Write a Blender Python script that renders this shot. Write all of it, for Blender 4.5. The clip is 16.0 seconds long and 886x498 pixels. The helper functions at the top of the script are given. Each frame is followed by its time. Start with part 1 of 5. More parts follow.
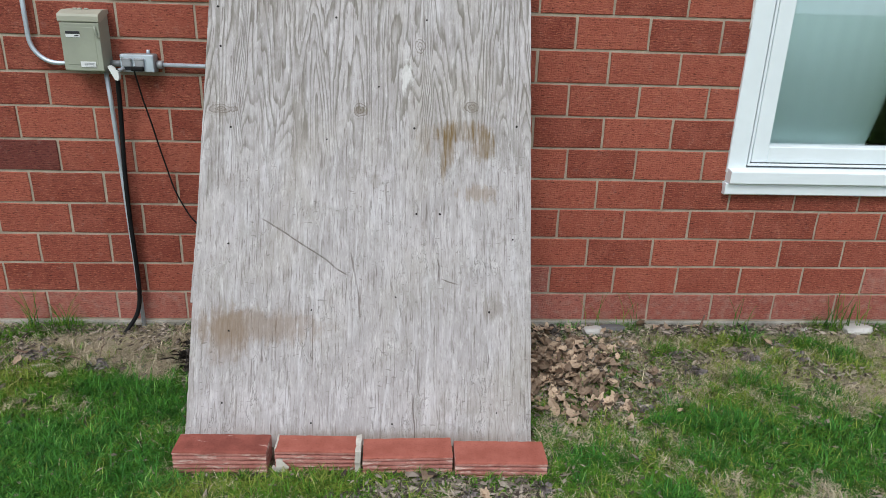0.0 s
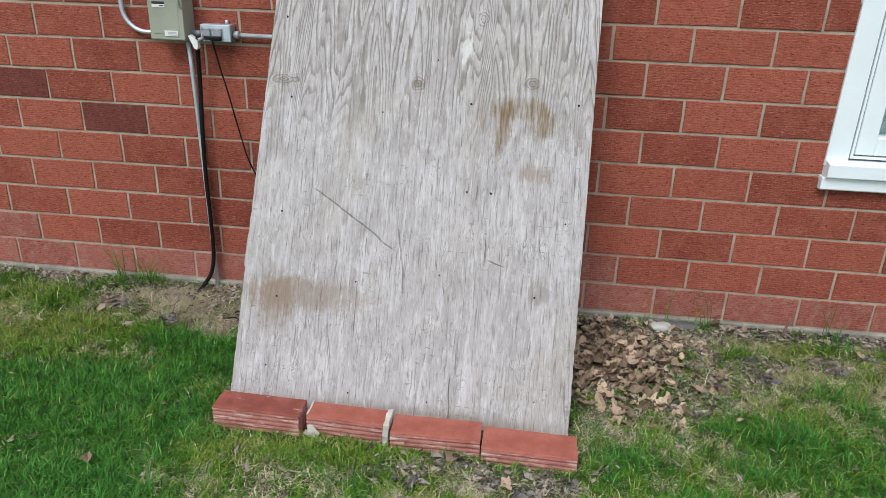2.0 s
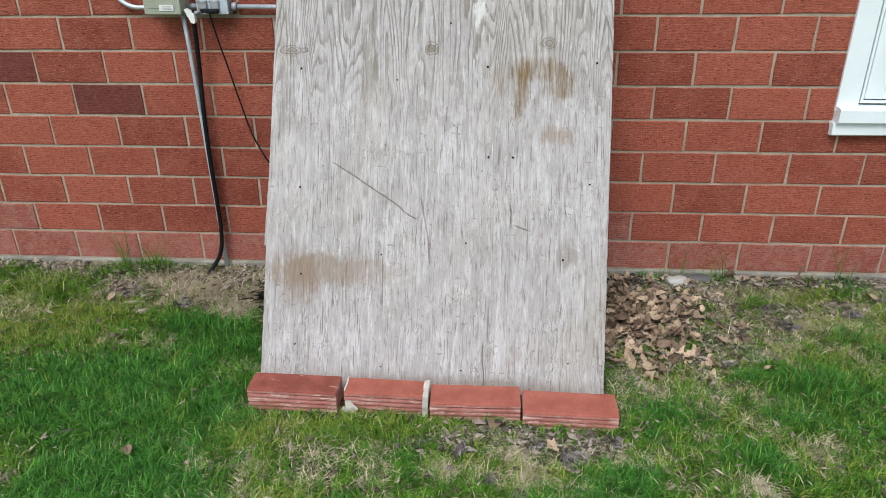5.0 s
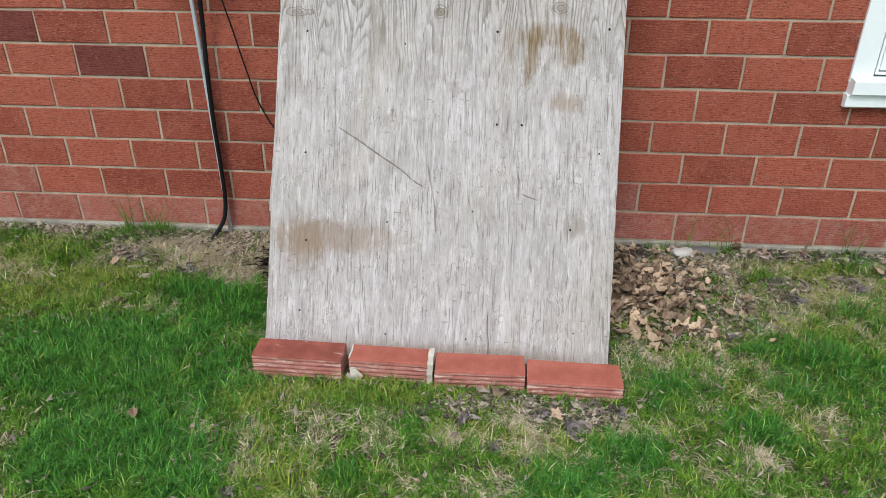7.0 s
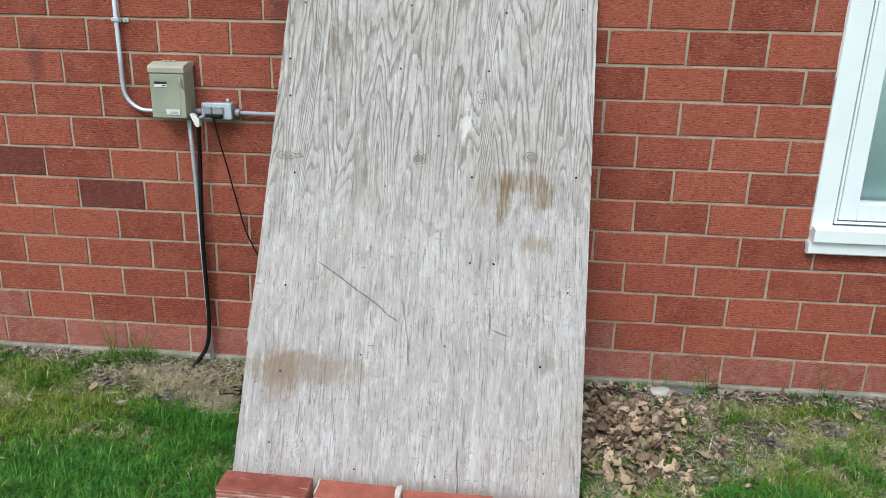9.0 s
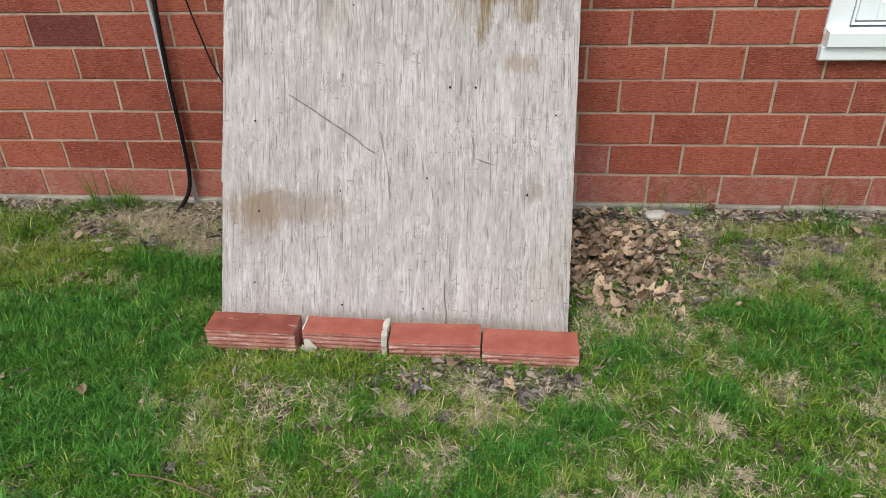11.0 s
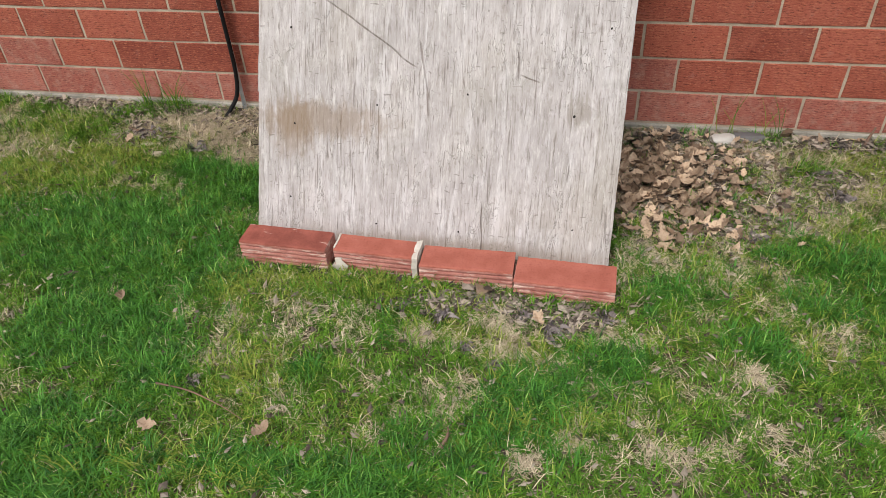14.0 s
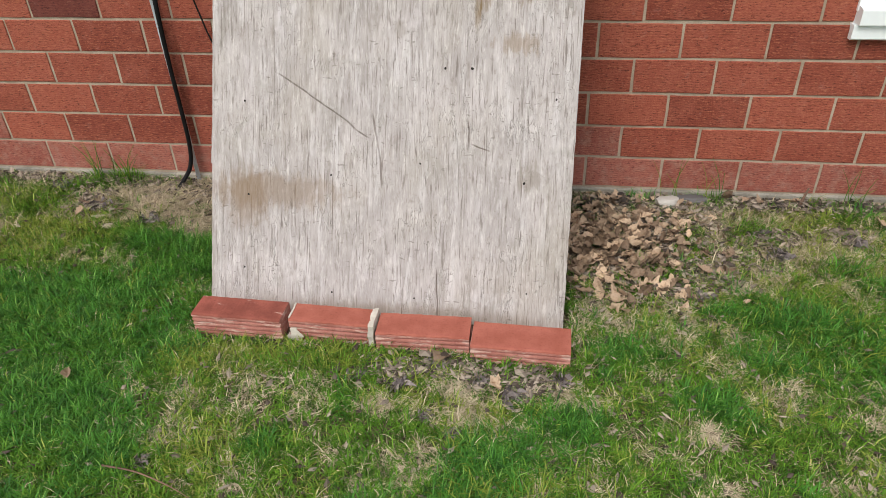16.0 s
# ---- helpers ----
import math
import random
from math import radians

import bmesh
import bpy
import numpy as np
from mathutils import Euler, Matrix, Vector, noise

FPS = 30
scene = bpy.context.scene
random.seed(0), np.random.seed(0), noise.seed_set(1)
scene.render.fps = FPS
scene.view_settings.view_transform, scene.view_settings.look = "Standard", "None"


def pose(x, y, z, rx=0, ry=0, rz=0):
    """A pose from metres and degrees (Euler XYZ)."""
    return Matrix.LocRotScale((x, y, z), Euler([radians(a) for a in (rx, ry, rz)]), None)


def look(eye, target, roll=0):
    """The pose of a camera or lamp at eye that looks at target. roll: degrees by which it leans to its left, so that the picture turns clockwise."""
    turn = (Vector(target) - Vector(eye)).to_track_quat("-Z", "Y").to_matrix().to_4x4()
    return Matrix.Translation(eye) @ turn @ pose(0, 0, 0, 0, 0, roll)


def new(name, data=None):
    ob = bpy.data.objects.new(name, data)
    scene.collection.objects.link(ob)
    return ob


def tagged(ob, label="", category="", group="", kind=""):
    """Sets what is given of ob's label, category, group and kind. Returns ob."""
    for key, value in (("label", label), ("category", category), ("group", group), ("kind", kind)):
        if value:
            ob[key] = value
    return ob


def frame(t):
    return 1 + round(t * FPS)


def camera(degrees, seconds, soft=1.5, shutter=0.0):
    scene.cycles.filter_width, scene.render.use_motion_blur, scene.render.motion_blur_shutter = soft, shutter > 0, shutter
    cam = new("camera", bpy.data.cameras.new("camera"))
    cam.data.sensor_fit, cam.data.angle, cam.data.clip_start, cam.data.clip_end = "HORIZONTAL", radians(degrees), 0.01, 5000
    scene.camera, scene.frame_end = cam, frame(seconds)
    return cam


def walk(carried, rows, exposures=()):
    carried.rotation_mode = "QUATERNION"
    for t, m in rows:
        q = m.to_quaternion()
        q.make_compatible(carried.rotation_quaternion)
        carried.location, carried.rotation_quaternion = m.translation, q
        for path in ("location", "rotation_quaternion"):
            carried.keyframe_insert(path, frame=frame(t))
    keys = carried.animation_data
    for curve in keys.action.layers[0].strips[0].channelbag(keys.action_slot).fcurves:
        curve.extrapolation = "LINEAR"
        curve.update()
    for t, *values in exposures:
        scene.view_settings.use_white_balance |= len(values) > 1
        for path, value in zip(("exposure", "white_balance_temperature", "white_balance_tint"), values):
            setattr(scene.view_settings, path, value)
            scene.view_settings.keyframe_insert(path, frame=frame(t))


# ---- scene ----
cam = camera(65.4, 16.0, soft=0.65)
PATH = [
    (0, (-0.201, -2.896, 1.438), (-0.075, -1.02, 0.759), 1.8),
    (0.5, (-0.184, -2.823, 1.424), (-0.066, -0.957, 0.713), 0.5),
    (1, (-0.107, -2.795, 1.425), (-0.177, -0.946, 0.667), 0.4),
    (1.5, (-0.017, -2.814, 1.426), (-0.195, -0.971, 0.671), 1.1),
    (2, (0.052, -2.839, 1.422), (-0.163, -0.994, 0.68), 1.8),
    (2.5, (0.063, -2.836, 1.419), (-0.16, -1.0, 0.657), 1.9),
    (3, (0.056, -2.845, 1.417), (-0.202, -1.036, 0.605), 0.6),
    (3.5, (0.018, -2.838, 1.412), (-0.233, -1.062, 0.526), 1.1),
    (4, (-0.06, -2.845, 1.42), (-0.218, -1.042, 0.57), -0.0),
    (4.5, (-0.118, -2.837, 1.421), (-0.246, -1.021, 0.594), -0.6),
    (7, (-0.157, -2.818, 1.407), (-0.286, -1.043, 0.495), 0.2),
    (7.5, (-0.15, -2.811, 1.41), (-0.256, -1.04, 0.488), 0.4),
    (8, (-0.128, -2.82, 1.444), (-0.236, -0.954, 0.732), 0.9),
    (8.5, (-0.096, -2.852, 1.454), (-0.227, -0.925, 0.934), 1.6),
    (9, (-0.05, -2.866, 1.45), (-0.203, -0.953, 0.886), 1.4),
    (9.5, (0.019, -2.877, 1.423), (-0.133, -1.025, 0.684), 0.8),
    (9.7, (0.045, -2.877, 1.414), (-0.123, -1.047, 0.623), 0.8),
    (11.8, (0.02, -2.631, 1.386), (-0.133, -1.038, 0.187), -2.8),
    (12, (0.03, -2.607, 1.385), (-0.134, -1.063, 0.124), -3.2),
    (12.5, (0.09, -2.589, 1.385), (-0.224, -1.101, 0.086), -4.0),
    (13, (0.129, -2.606, 1.387), (-0.254, -1.127, 0.096), -3.5),
    (13.5, (0.144, -2.619, 1.392), (-0.257, -1.122, 0.128), -3.7),
    (14, (0.144, -2.619, 1.398), (-0.218, -1.086, 0.165), -3.3),
    (14.5, (0.141, -2.608, 1.401), (-0.177, -1.06, 0.175), -3.3),
    (15, (0.147, -2.6, 1.414), (-0.122, -0.992, 0.256), -3.1),
    (15.5, (0.15, -2.615, 1.417), (-0.072, -0.951, 0.33), -1.8),
    (16, (0.157, -2.62, 1.419), (-0.1, -0.964, 0.326), -2.1),
]
EXPOSURES = [(0, -0.2, 6150, 7), (1, -0.12, 6150, 7), (2, -0.07, 6150, 7), (4.5, -0.02, 6200, 6), (7, 0.03, 6350, 7), (8.5, 0.05, 6150, 4), (9, 0.06, 6150, 4), (9.5, -0.2, 6150, 4), (9.7, -0.22, 6200, 5), (11.8, 0.10, 6800, 9), (14.5, 0.13, 6850, 11), (16, 0.02, 6900, 10)]
walk(cam, [(t, look(eye, target, roll)) for t, eye, target, roll in PATH], EXPOSURES)

# ---- world, sun, exposure ----
world = bpy.data.worlds.new("overcast_sky")
scene.world = world
world.use_nodes = True
wn = world.node_tree
wn.nodes.clear()
sky = wn.nodes.new("ShaderNodeTexSky")
sky.sky_type = 'NISHITA'
sky.sun_disc = False
sky.sun_elevation, sky.sun_rotation = radians(52), radians(200)
sky.air_density, sky.dust_density, sky.ozone_density = 1.0, 4.0, 1.0
haze = wn.nodes.new("ShaderNodeMix")
haze.data_type = 'RGBA'
haze.inputs[0].default_value = 0.7
haze.inputs[7].default_value = (8.2, 8.5, 9.0, 1)
bg = wn.nodes.new("ShaderNodeBackground")
bg.inputs[1].default_value = 0.14
wo = wn.nodes.new("ShaderNodeOutputWorld")
wn.links.new(sky.outputs[0], haze.inputs[6])
wn.links.new(haze.outputs[2], bg.inputs[0])
wn.links.new(bg.outputs[0], wo.inputs[0])
sun_data = bpy.data.lights.new("sun", 'SUN')
sun_data.energy, sun_data.angle, sun_data.color = 1.85, radians(24), (1.0, 0.98, 0.95)
sun = new("sun", sun_data)
sun.matrix_world = look((-1.6, -4.5, 6.0), (0, 0, 0))

# ---- material helpers ----


class Nodes:
    """A short hand for one node material."""

    def __init__(self, name):
        self.mat = bpy.data.materials.new(name)
        self.mat.use_nodes = True
        self.tree = self.mat.node_tree
        self.tree.nodes.clear()
        self.coords = self.tree.nodes.new("ShaderNodeTexCoord")

    def put(self, socket, value):
        if isinstance(value, bpy.types.NodeSocket):
            self.tree.links.new(value, socket)
        elif isinstance(value, tuple) and len(value) == 3 and socket.type == 'RGBA':
            socket.default_value = (*value, 1)
        else:
            socket.default_value = value

    def obj(self):
        return self.coords.outputs["Object"]

    def world_place(self):
        return self.tree.nodes.new("ShaderNodeNewGeometry").outputs["Position"]

    def island(self):
        return self.tree.nodes.new("ShaderNodeNewGeometry").outputs["Random Per Island"]

    def chance(self):
        return self.tree.nodes.new("ShaderNodeObjectInfo").outputs["Random"]

    def scaled(self, vec, s, off=(0, 0, 0)):
        n = self.tree.nodes.new("ShaderNodeMapping")
        self.put(n.inputs[0], vec)
        if isinstance(off, tuple):
            n.inputs[1].default_value = off
        else:
            self.put(n.inputs[1], off)
        n.inputs[3].default_value = s
        return n.outputs[0]

    def noise(self, vec, scale, detail=4.0, rough=0.55, warp=0.0):
        n = self.tree.nodes.new("ShaderNodeTexNoise")
        self.put(n.inputs["Vector"], vec)
        n.inputs["Scale"].default_value = scale
        n.inputs["Detail"].default_value = detail
        n.inputs["Roughness"].default_value = rough
        n.inputs["Distortion"].default_value = warp
        return n.outputs[0]

    def voronoi(self, vec, scale):
        n = self.tree.nodes.new("ShaderNodeTexVoronoi")
        self.put(n.inputs["Vector"], vec)
        n.inputs["Scale"].default_value = scale
        return n.outputs[0]

    def math(self, op, a, b=0.0, c=0.0):
        n = self.tree.nodes.new("ShaderNodeMath")
        n.operation = op
        for i, v in enumerate((a, b, c)):
            self.put(n.inputs[i], v)
        return n.outputs[0]

    def band(self, v, lo, hi, a=0.0, b=1.0):
        n = self.tree.nodes.new("ShaderNodeMapRange")
        n.interpolation_type = 'SMOOTHSTEP'
        for i, x in enumerate((v, lo, hi, a, b)):
            self.put(n.inputs[i], x)
        return n.outputs[0]

    def mix(self, f, a, b, how='MIX'):
        n = self.tree.nodes.new("ShaderNodeMix")
        n.data_type = 'RGBA'
        n.blend_type = how
        self.put(n.inputs[0], f)
        self.put(n.inputs[6], a)
        self.put(n.inputs[7], b)
        return n.outputs[2]

    def split(self, vec):
        n = self.tree.nodes.new("ShaderNodeSeparateXYZ")
        self.put(n.inputs[0], vec)
        return n.outputs

    def join(self, x, y, z):
        n = self.tree.nodes.new("ShaderNodeCombineXYZ")
        for i, v in enumerate((x, y, z)):
            self.put(n.inputs[i], v)
        return n.outputs[0]

    def bump(self, h, strength, dist=0.002, under=None):
        n = self.tree.nodes.new("ShaderNodeBump")
        n.inputs["Strength"].default_value = strength
        n.inputs["Distance"].default_value = dist
        self.put(n.inputs["Height"], h)
        if under is not None:
            self.put(n.inputs["Normal"], under)
        return n.outputs[0]

    def done(self, color, rough=0.8, metal=0.0, normal=None, **more):
        b = self.tree.nodes.new("ShaderNodeBsdfPrincipled")
        self.put(b.inputs["Base Color"], color)
        self.put(b.inputs["Roughness"], rough)
        self.put(b.inputs["Metallic"], metal)
        if normal is not None:
            self.put(b.inputs["Normal"], normal)
        for k, v in more.items():
            self.put(b.inputs[k.replace("_", " ")], v)
        o = self.tree.nodes.new("ShaderNodeOutputMaterial")
        self.tree.links.new(b.outputs[0], o.inputs[0])
        return self.mat


def brick_material(name, low, high, dusty, seed):
    """Combed-face fired clay: wavering horizontal scratches, each piece of its own tone."""
    n = Nodes(name)
    r = n.chance()
    v = n.scaled(n.world_place(), (1, 1, 1), n.join(n.math('MULTIPLY', r, 37.0), seed, 0.0))
    comb = n.noise(n.scaled(v, (62, 62, 170)), 1.0, 5, 0.72, 1.1)
    wave = n.math('SINE', n.math('ADD', n.math('MULTIPLY', n.split(n.world_place())[2], 640.0), n.math('MULTIPLY', n.noise(n.scaled(v, (34, 34, 16)), 1.0, 4), 16.0)))
    comb = n.math('ADD', n.math('MULTIPLY', comb, 0.80), n.math('MULTIPLY_ADD', wave, 0.032, 0.10))
    fine = n.noise(v, 420, 2)
    blot = n.noise(v, 9, 4)
    tone = n.mix(n.band(n.math('FRACT', n.math('MULTIPLY', r, 7.31)), 0.0, 1.0), low, high)
    tone = n.mix(n.band(blot, 0.35, 0.75, 0.0, 0.5), tone, (high[0] * 1.1, high[1] * 1.3, high[2] * 1.35))
    tone = n.mix(n.band(comb, 0.52, 0.64, 0.0, 0.7), tone, (high[0] * 1.35, high[1] * 1.9, high[2] * 1.6))
    tone = n.mix(n.band(comb, 0.49, 0.36, 0.0, 0.85), tone, (low[0] * 0.36, low[1] * 0.42, low[2] * 0.45))
    wx, wy, wz = n.split(n.world_place())
    for px, pz, sx, sz in ((-2.02, 1.70, 0.035, 0.16), (-2.03, 1.36, 0.05, 0.13), (-0.97, 1.60, 0.05, 0.2)):
        dx, dz = n.math('DIVIDE', n.math('SUBTRACT', wx, px), sx), n.math('DIVIDE', n.math('SUBTRACT', wz, pz), sz)
        d = n.math('ADD', n.math('SQRT', n.math('ADD', n.math('MULTIPLY', dx, dx), n.math('MULTIPLY', dz, dz))), n.math('MULTIPLY', blot, 0.8))
        tone = n.mix(n.band(d, 1.5, 0.6, 0.0, 0.5), tone, (0.09, 0.05, 0.045))
    dust = n.band(n.math('ADD', n.noise(v, 22, 5, 0.65), n.math('MULTIPLY', comb, 0.25)), 0.72 - dusty * 0.3, 0.95 - dusty * 0.25)
    tone = n.mix(n.math('MULTIPLY', dust, 0.25 + 0.3 * dusty), tone, (0.46, 0.30, 0.25))
    normal = n.bump(comb, 1.0, 0.008, n.bump(fine, 0.25, 0.001))
    return n.done(tone, 0.88, 0, normal, Specular_IOR_Level=0.25)


M_BRICK = brick_material("red_clay_face", (0.265, 0.062, 0.041), (0.420, 0.112, 0.073), 0.14, 1.0)
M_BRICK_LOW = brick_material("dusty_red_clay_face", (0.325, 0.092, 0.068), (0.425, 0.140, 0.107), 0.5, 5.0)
M_BRICK_DARK = brick_material("burnt_dark_clay_face", (0.18, 0.048, 0.038), (0.215, 0.058, 0.046), 0.15, 9.0)


def mortar_material():
    n = Nodes("sandy_mortar")
    p = n.world_place()
    c = n.mix(n.band(n.noise(p, 14, 5), 0.3, 0.7), (0.36, 0.29, 0.22), (0.50, 0.42, 0.33))
    c = n.mix(n.band(n.noise(p, 240, 3), 0.4, 0.7, 0, 0.5), c, (0.28, 0.22, 0.17))
    return n.done(c, 0.95, 0, n.bump(n.noise(p, 300, 4), 0.6, 0.003))


def concrete_material():
    n = Nodes("weathered_concrete")
    p = n.world_place()
    c = n.mix(n.band(n.noise(p, 7, 6, 0.65), 0.3, 0.7), (0.22, 0.21, 0.18), (0.42, 0.40, 0.35))
    c = n.mix(n.band(n.noise(p, 90, 4), 0.5, 0.75, 0, 0.6), c, (0.14, 0.12, 0.09))
    return n.done(c, 0.95, 0, n.bump(n.noise(p, 120, 5), 0.7, 0.004))


def soil_material():
    n = Nodes("thatch_and_soil")
    p = n.world_place()
    a = n.noise(p, 3.0, 5, 0.6)
    b = n.noise(n.scaled(p, (1, 1, 1)), 55, 5, 0.7, 0.6)
    c = n.noise(p, 210, 3, 0.6, 1.0)
    col = n.mix(n.band(b, 0.3, 0.7), (0.030, 0.022, 0.016), (0.15, 0.115, 0.080))
    col = n.mix(n.band(c, 0.50, 0.66, 0, 0.7), col, (0.36, 0.30, 0.21))
    col = n.mix(n.band(a, 0.45, 0.7, 0, 0.35), col, (0.075, 0.10, 0.028))
    px, py, pz = n.split(p)
    away = n.math('SQRT', n.math('ADD', n.math('MULTIPLY', px, px), n.math('MULTIPLY', py, py)))
    lawn = n.mix(n.band(b, 0.3, 0.7), (0.03, 0.085, 0.012), (0.11, 0.20, 0.035))
    col = n.mix(n.band(n.math('ADD', away, n.math('MULTIPLY', a, 3.0)), 3.6, 5.2, 0, 0.85), col, lawn)
    return n.done(col, 1.0, 0, n.bump(b, 1.0, 0.012, n.bump(c, 0.8, 0.004)), Specular_IOR_Level=0.1)


def plywood_material(name, detailed):
    """Silvered softwood ply: long grain figure above, fine checks below, stains of their own shape."""
    n = Nodes(name)
    o = n.obj()
    x, y, z = n.split(o)
    x = n.math('SUBTRACT', x, 0.021)
    slow = n.noise(n.scaled(o, (6.5, 1, 0.62)), 1.0, 1.5, 0.4, 0.35)
    mid = n.noise(n.scaled(o, (16, 1, 2.2)), 1.0, 3.0, 0.55, 0.3)
    ragged = n.noise(n.scaled(o, (70, 1, 26.0)), 1.0, 3, 0.6)
    field = n.math('ADD', n.math('MULTIPLY', slow, 30.0), n.math('ADD', n.math('MULTIPLY', x, 11.0), n.math('ADD', n.math('MULTIPLY', mid, 3.4), n.math('MULTIPLY', ragged, 0.32))))
    ring = n.math('FRACT', field)
    line = n.math('MULTIPLY', n.band(ring, 0.42, 0.92), n.band(ring, 1.0, 0.90))
    line = n.math('MULTIPLY', line, n.band(n.noise(n.scaled(o, (24, 1, 7.0)), 1.0, 4, 0.65), 0.34, 0.58, 0.5, 1.0))
    upper = n.band(n.math('ADD', z, n.math('MULTIPLY', mid, 0.5)), 1.10, 1.50, 0.10, 1.0)
    check = n.noise(n.scaled(o, (150, 1, 8.0)), 1.0, 4, 0.65, 0.5)
    hair = n.noise(n.scaled(o, (420, 1, 18.0)), 1.0, 3, 0.6)
    blot = n.noise(n.scaled(o, (7, 1, 4.0)), 1.0, 5, 0.6, 0.4)
    flake = n.noise(n.scaled(o, (85, 1, 17.0)), 1.0, 5, 0.7, 0.6)
    patch = n.noise(n.scaled(o, (20, 1, 9.0)), 1.0, 5, 0.7, 0.7)
    c = n.mix(n.band(blot, 0.3, 0.72), (0.370, 0.342, 0.338), (0.505, 0.470, 0.470))
    streak = n.noise(n.scaled(o, (36, 1, 3.4)), 1.0, 5, 0.62, 0.5)
    c = n.mix(n.band(streak, 0.50, 0.68, 0, 0.55), c, (0.65, 0.63, 0.645))
    c = n.mix(n.band(streak, 0.46, 0.31, 0, 0.40), c, (0.30, 0.275, 0.255))
    cloud = n.noise(n.scaled(o, (8, 1, 5.5)), 1.0, 5, 0.68, 0.9)
    c = n.mix(n.band(cloud, 0.53, 0.70, 0, 0.42), c, (0.27, 0.258, 0.225))
    c = n.mix(n.band(cloud, 0.44, 0.32, 0, 0.40), c, (0.59, 0.55, 0.575))
    c = n.mix(n.band(n.noise(n.scaled(o, (3.1, 1, 2.1)), 1.0, 4, 0.6), 0.46, 0.68, 0, 0.55), c, (0.39, 0.355, 0.315))
    c = n.mix(n.band(patch, 0.50, 0.72, 0, 0.5), c, (0.61, 0.58, 0.565))
    c = n.mix(n.band(patch, 0.44, 0.28, 0, 0.55), c, (0.27, 0.235, 0.215))
    c = n.mix(n.band(flake, 0.52, 0.68, 0, 0.55), c, (0.66, 0.635, 0.62))
    c = n.mix(n.band(flake, 0.45, 0.32, 0, 0.55), c, (0.25, 0.215, 0.195))
    c = n.mix(n.math('MULTIPLY', line, n.math('MULTIPLY', upper, 0.88)), c, (0.185, 0.168, 0.14))
    c = n.mix(n.band(check, 0.46, 0.33, 0, 0.75), c, (0.17, 0.145, 0.13))
    c = n.mix(n.band(hair, 0.43, 0.28, 0, 0.55), c, (0.22, 0.19, 0.17))
    # short cracked and lifted bits of the face veneer
    worn = n.band(n.noise(n.scaled(o, (5, 1, 4)), 1.0, 3), 0.38, 0.54)
    swirl = n.noise(n.scaled(o, (64, 1, 17)), 1.0, 3, 0.65, 1.1)
    tick = n.noise(n.scaled(o, (38, 1, 120)), 1.0, 2, 0.5, 0.5)
    curl = n.math('MULTIPLY', n.band(n.math('ABSOLUTE', n.math('SUBTRACT', swirl, 0.5)), 0.020, 0.004), n.band(patch, 0.49, 0.61))
    curl = n.math('MAXIMUM', curl, n.math('MULTIPLY', n.band(tick, 0.66, 0.72), 0.8))
    curl = n.math('MULTIPLY', n.math('MULTIPLY', curl, worn), n.band(z, 1.20, 0.85, 0.25, 1.0))
    c = n.mix(n.math('MULTIPLY', curl, 0.6), c, (0.14, 0.12, 0.10))
    relief = n.math('ADD', n.math('MULTIPLY', check, 0.8), n.math('MULTIPLY', n.math('MULTIPLY', line, upper), -0.5))
    relief = n.math('SUBTRACT', relief, n.math('MULTIPLY', curl, 0.5))
    if detailed:
        def spot(px, pz, sx, sz, power=1.0):
            dx = n.math('DIVIDE', n.math('SUBTRACT', x, px), sx)
            dz = n.math('DIVIDE', n.math('SUBTRACT', z, pz), sz)
            d = n.math('SQRT', n.math('ADD', n.math('MULTIPLY', dx, dx), n.math('MULTIPLY', dz, dz)))
            return n.band(n.math('ADD', d, n.math('MULTIPLY', n.math('SUBTRACT', n.math('MULTIPLY_ADD', rag, 0.6, n.math('MULTIPLY', drip, 0.7)), 0.65), power * 1.5)), 1.22, 0.45)

        def scratch(ax, az, bx, bz, w):
            ux, uz = bx - ax, bz - az
            ll = math.hypot(ux, uz)
            rx, rz = n.math('SUBTRACT', x, ax), n.math('SUBTRACT', z, az)
            along = n.math('ADD', n.math('MULTIPLY', rx, ux / ll), n.math('MULTIPLY', rz, uz / ll))
            off = n.math('ADD', n.math('MULTIPLY', rx, uz / ll), n.math('MULTIPLY', rz, -ux / ll))
            off = n.math('ADD', off, n.math('MULTIPLY', n.math('SUBTRACT', wander, 0.5), 0.028))
            inside = n.math('MULTIPLY', n.band(along, 0.0, 0.03), n.band(along, ll, ll - 0.03))
            return n.math('MULTIPLY', n.math('MULTIPLY', inside, n.band(drip, 0.35, 0.60, 0.45, 1.0)), n.band(n.math('ABSOLUTE', off), w, w * 0.3))
        drip = n.noise(n.scaled(o, (46, 1, 5.0)), 1.0, 4, 0.65)
        rag = n.noise(n.scaled(o, (26, 1, 20)), 1.0, 5, 0.7, 0.5)
        wander = n.noise(o, 7.0, 2)
        # resin stain with its runs
        stain = spot(0.335, 1.095, 0.120, 0.046, 1.3)
        stain = n.math('MAXIMUM', stain, spot(0.410, 1.055, 0.060, 0.070, 1.5))
        stain = n.math('MAXIMUM', stain, n.math('MULTIPLY', spot(0.285, 1.05, 0.035, 0.085, 1.7), 0.9))
        stain = n.math('MAXIMUM', stain, n.math('MULTIPLY', spot(0.195, 1.07, 0.035, 0.06, 1.8), 0.5))
        stain = n.math('MAXIMUM', stain, n.math('MULTIPLY', spot(0.266, 0.975, 0.012, 0.075, 0.6), 0.8))
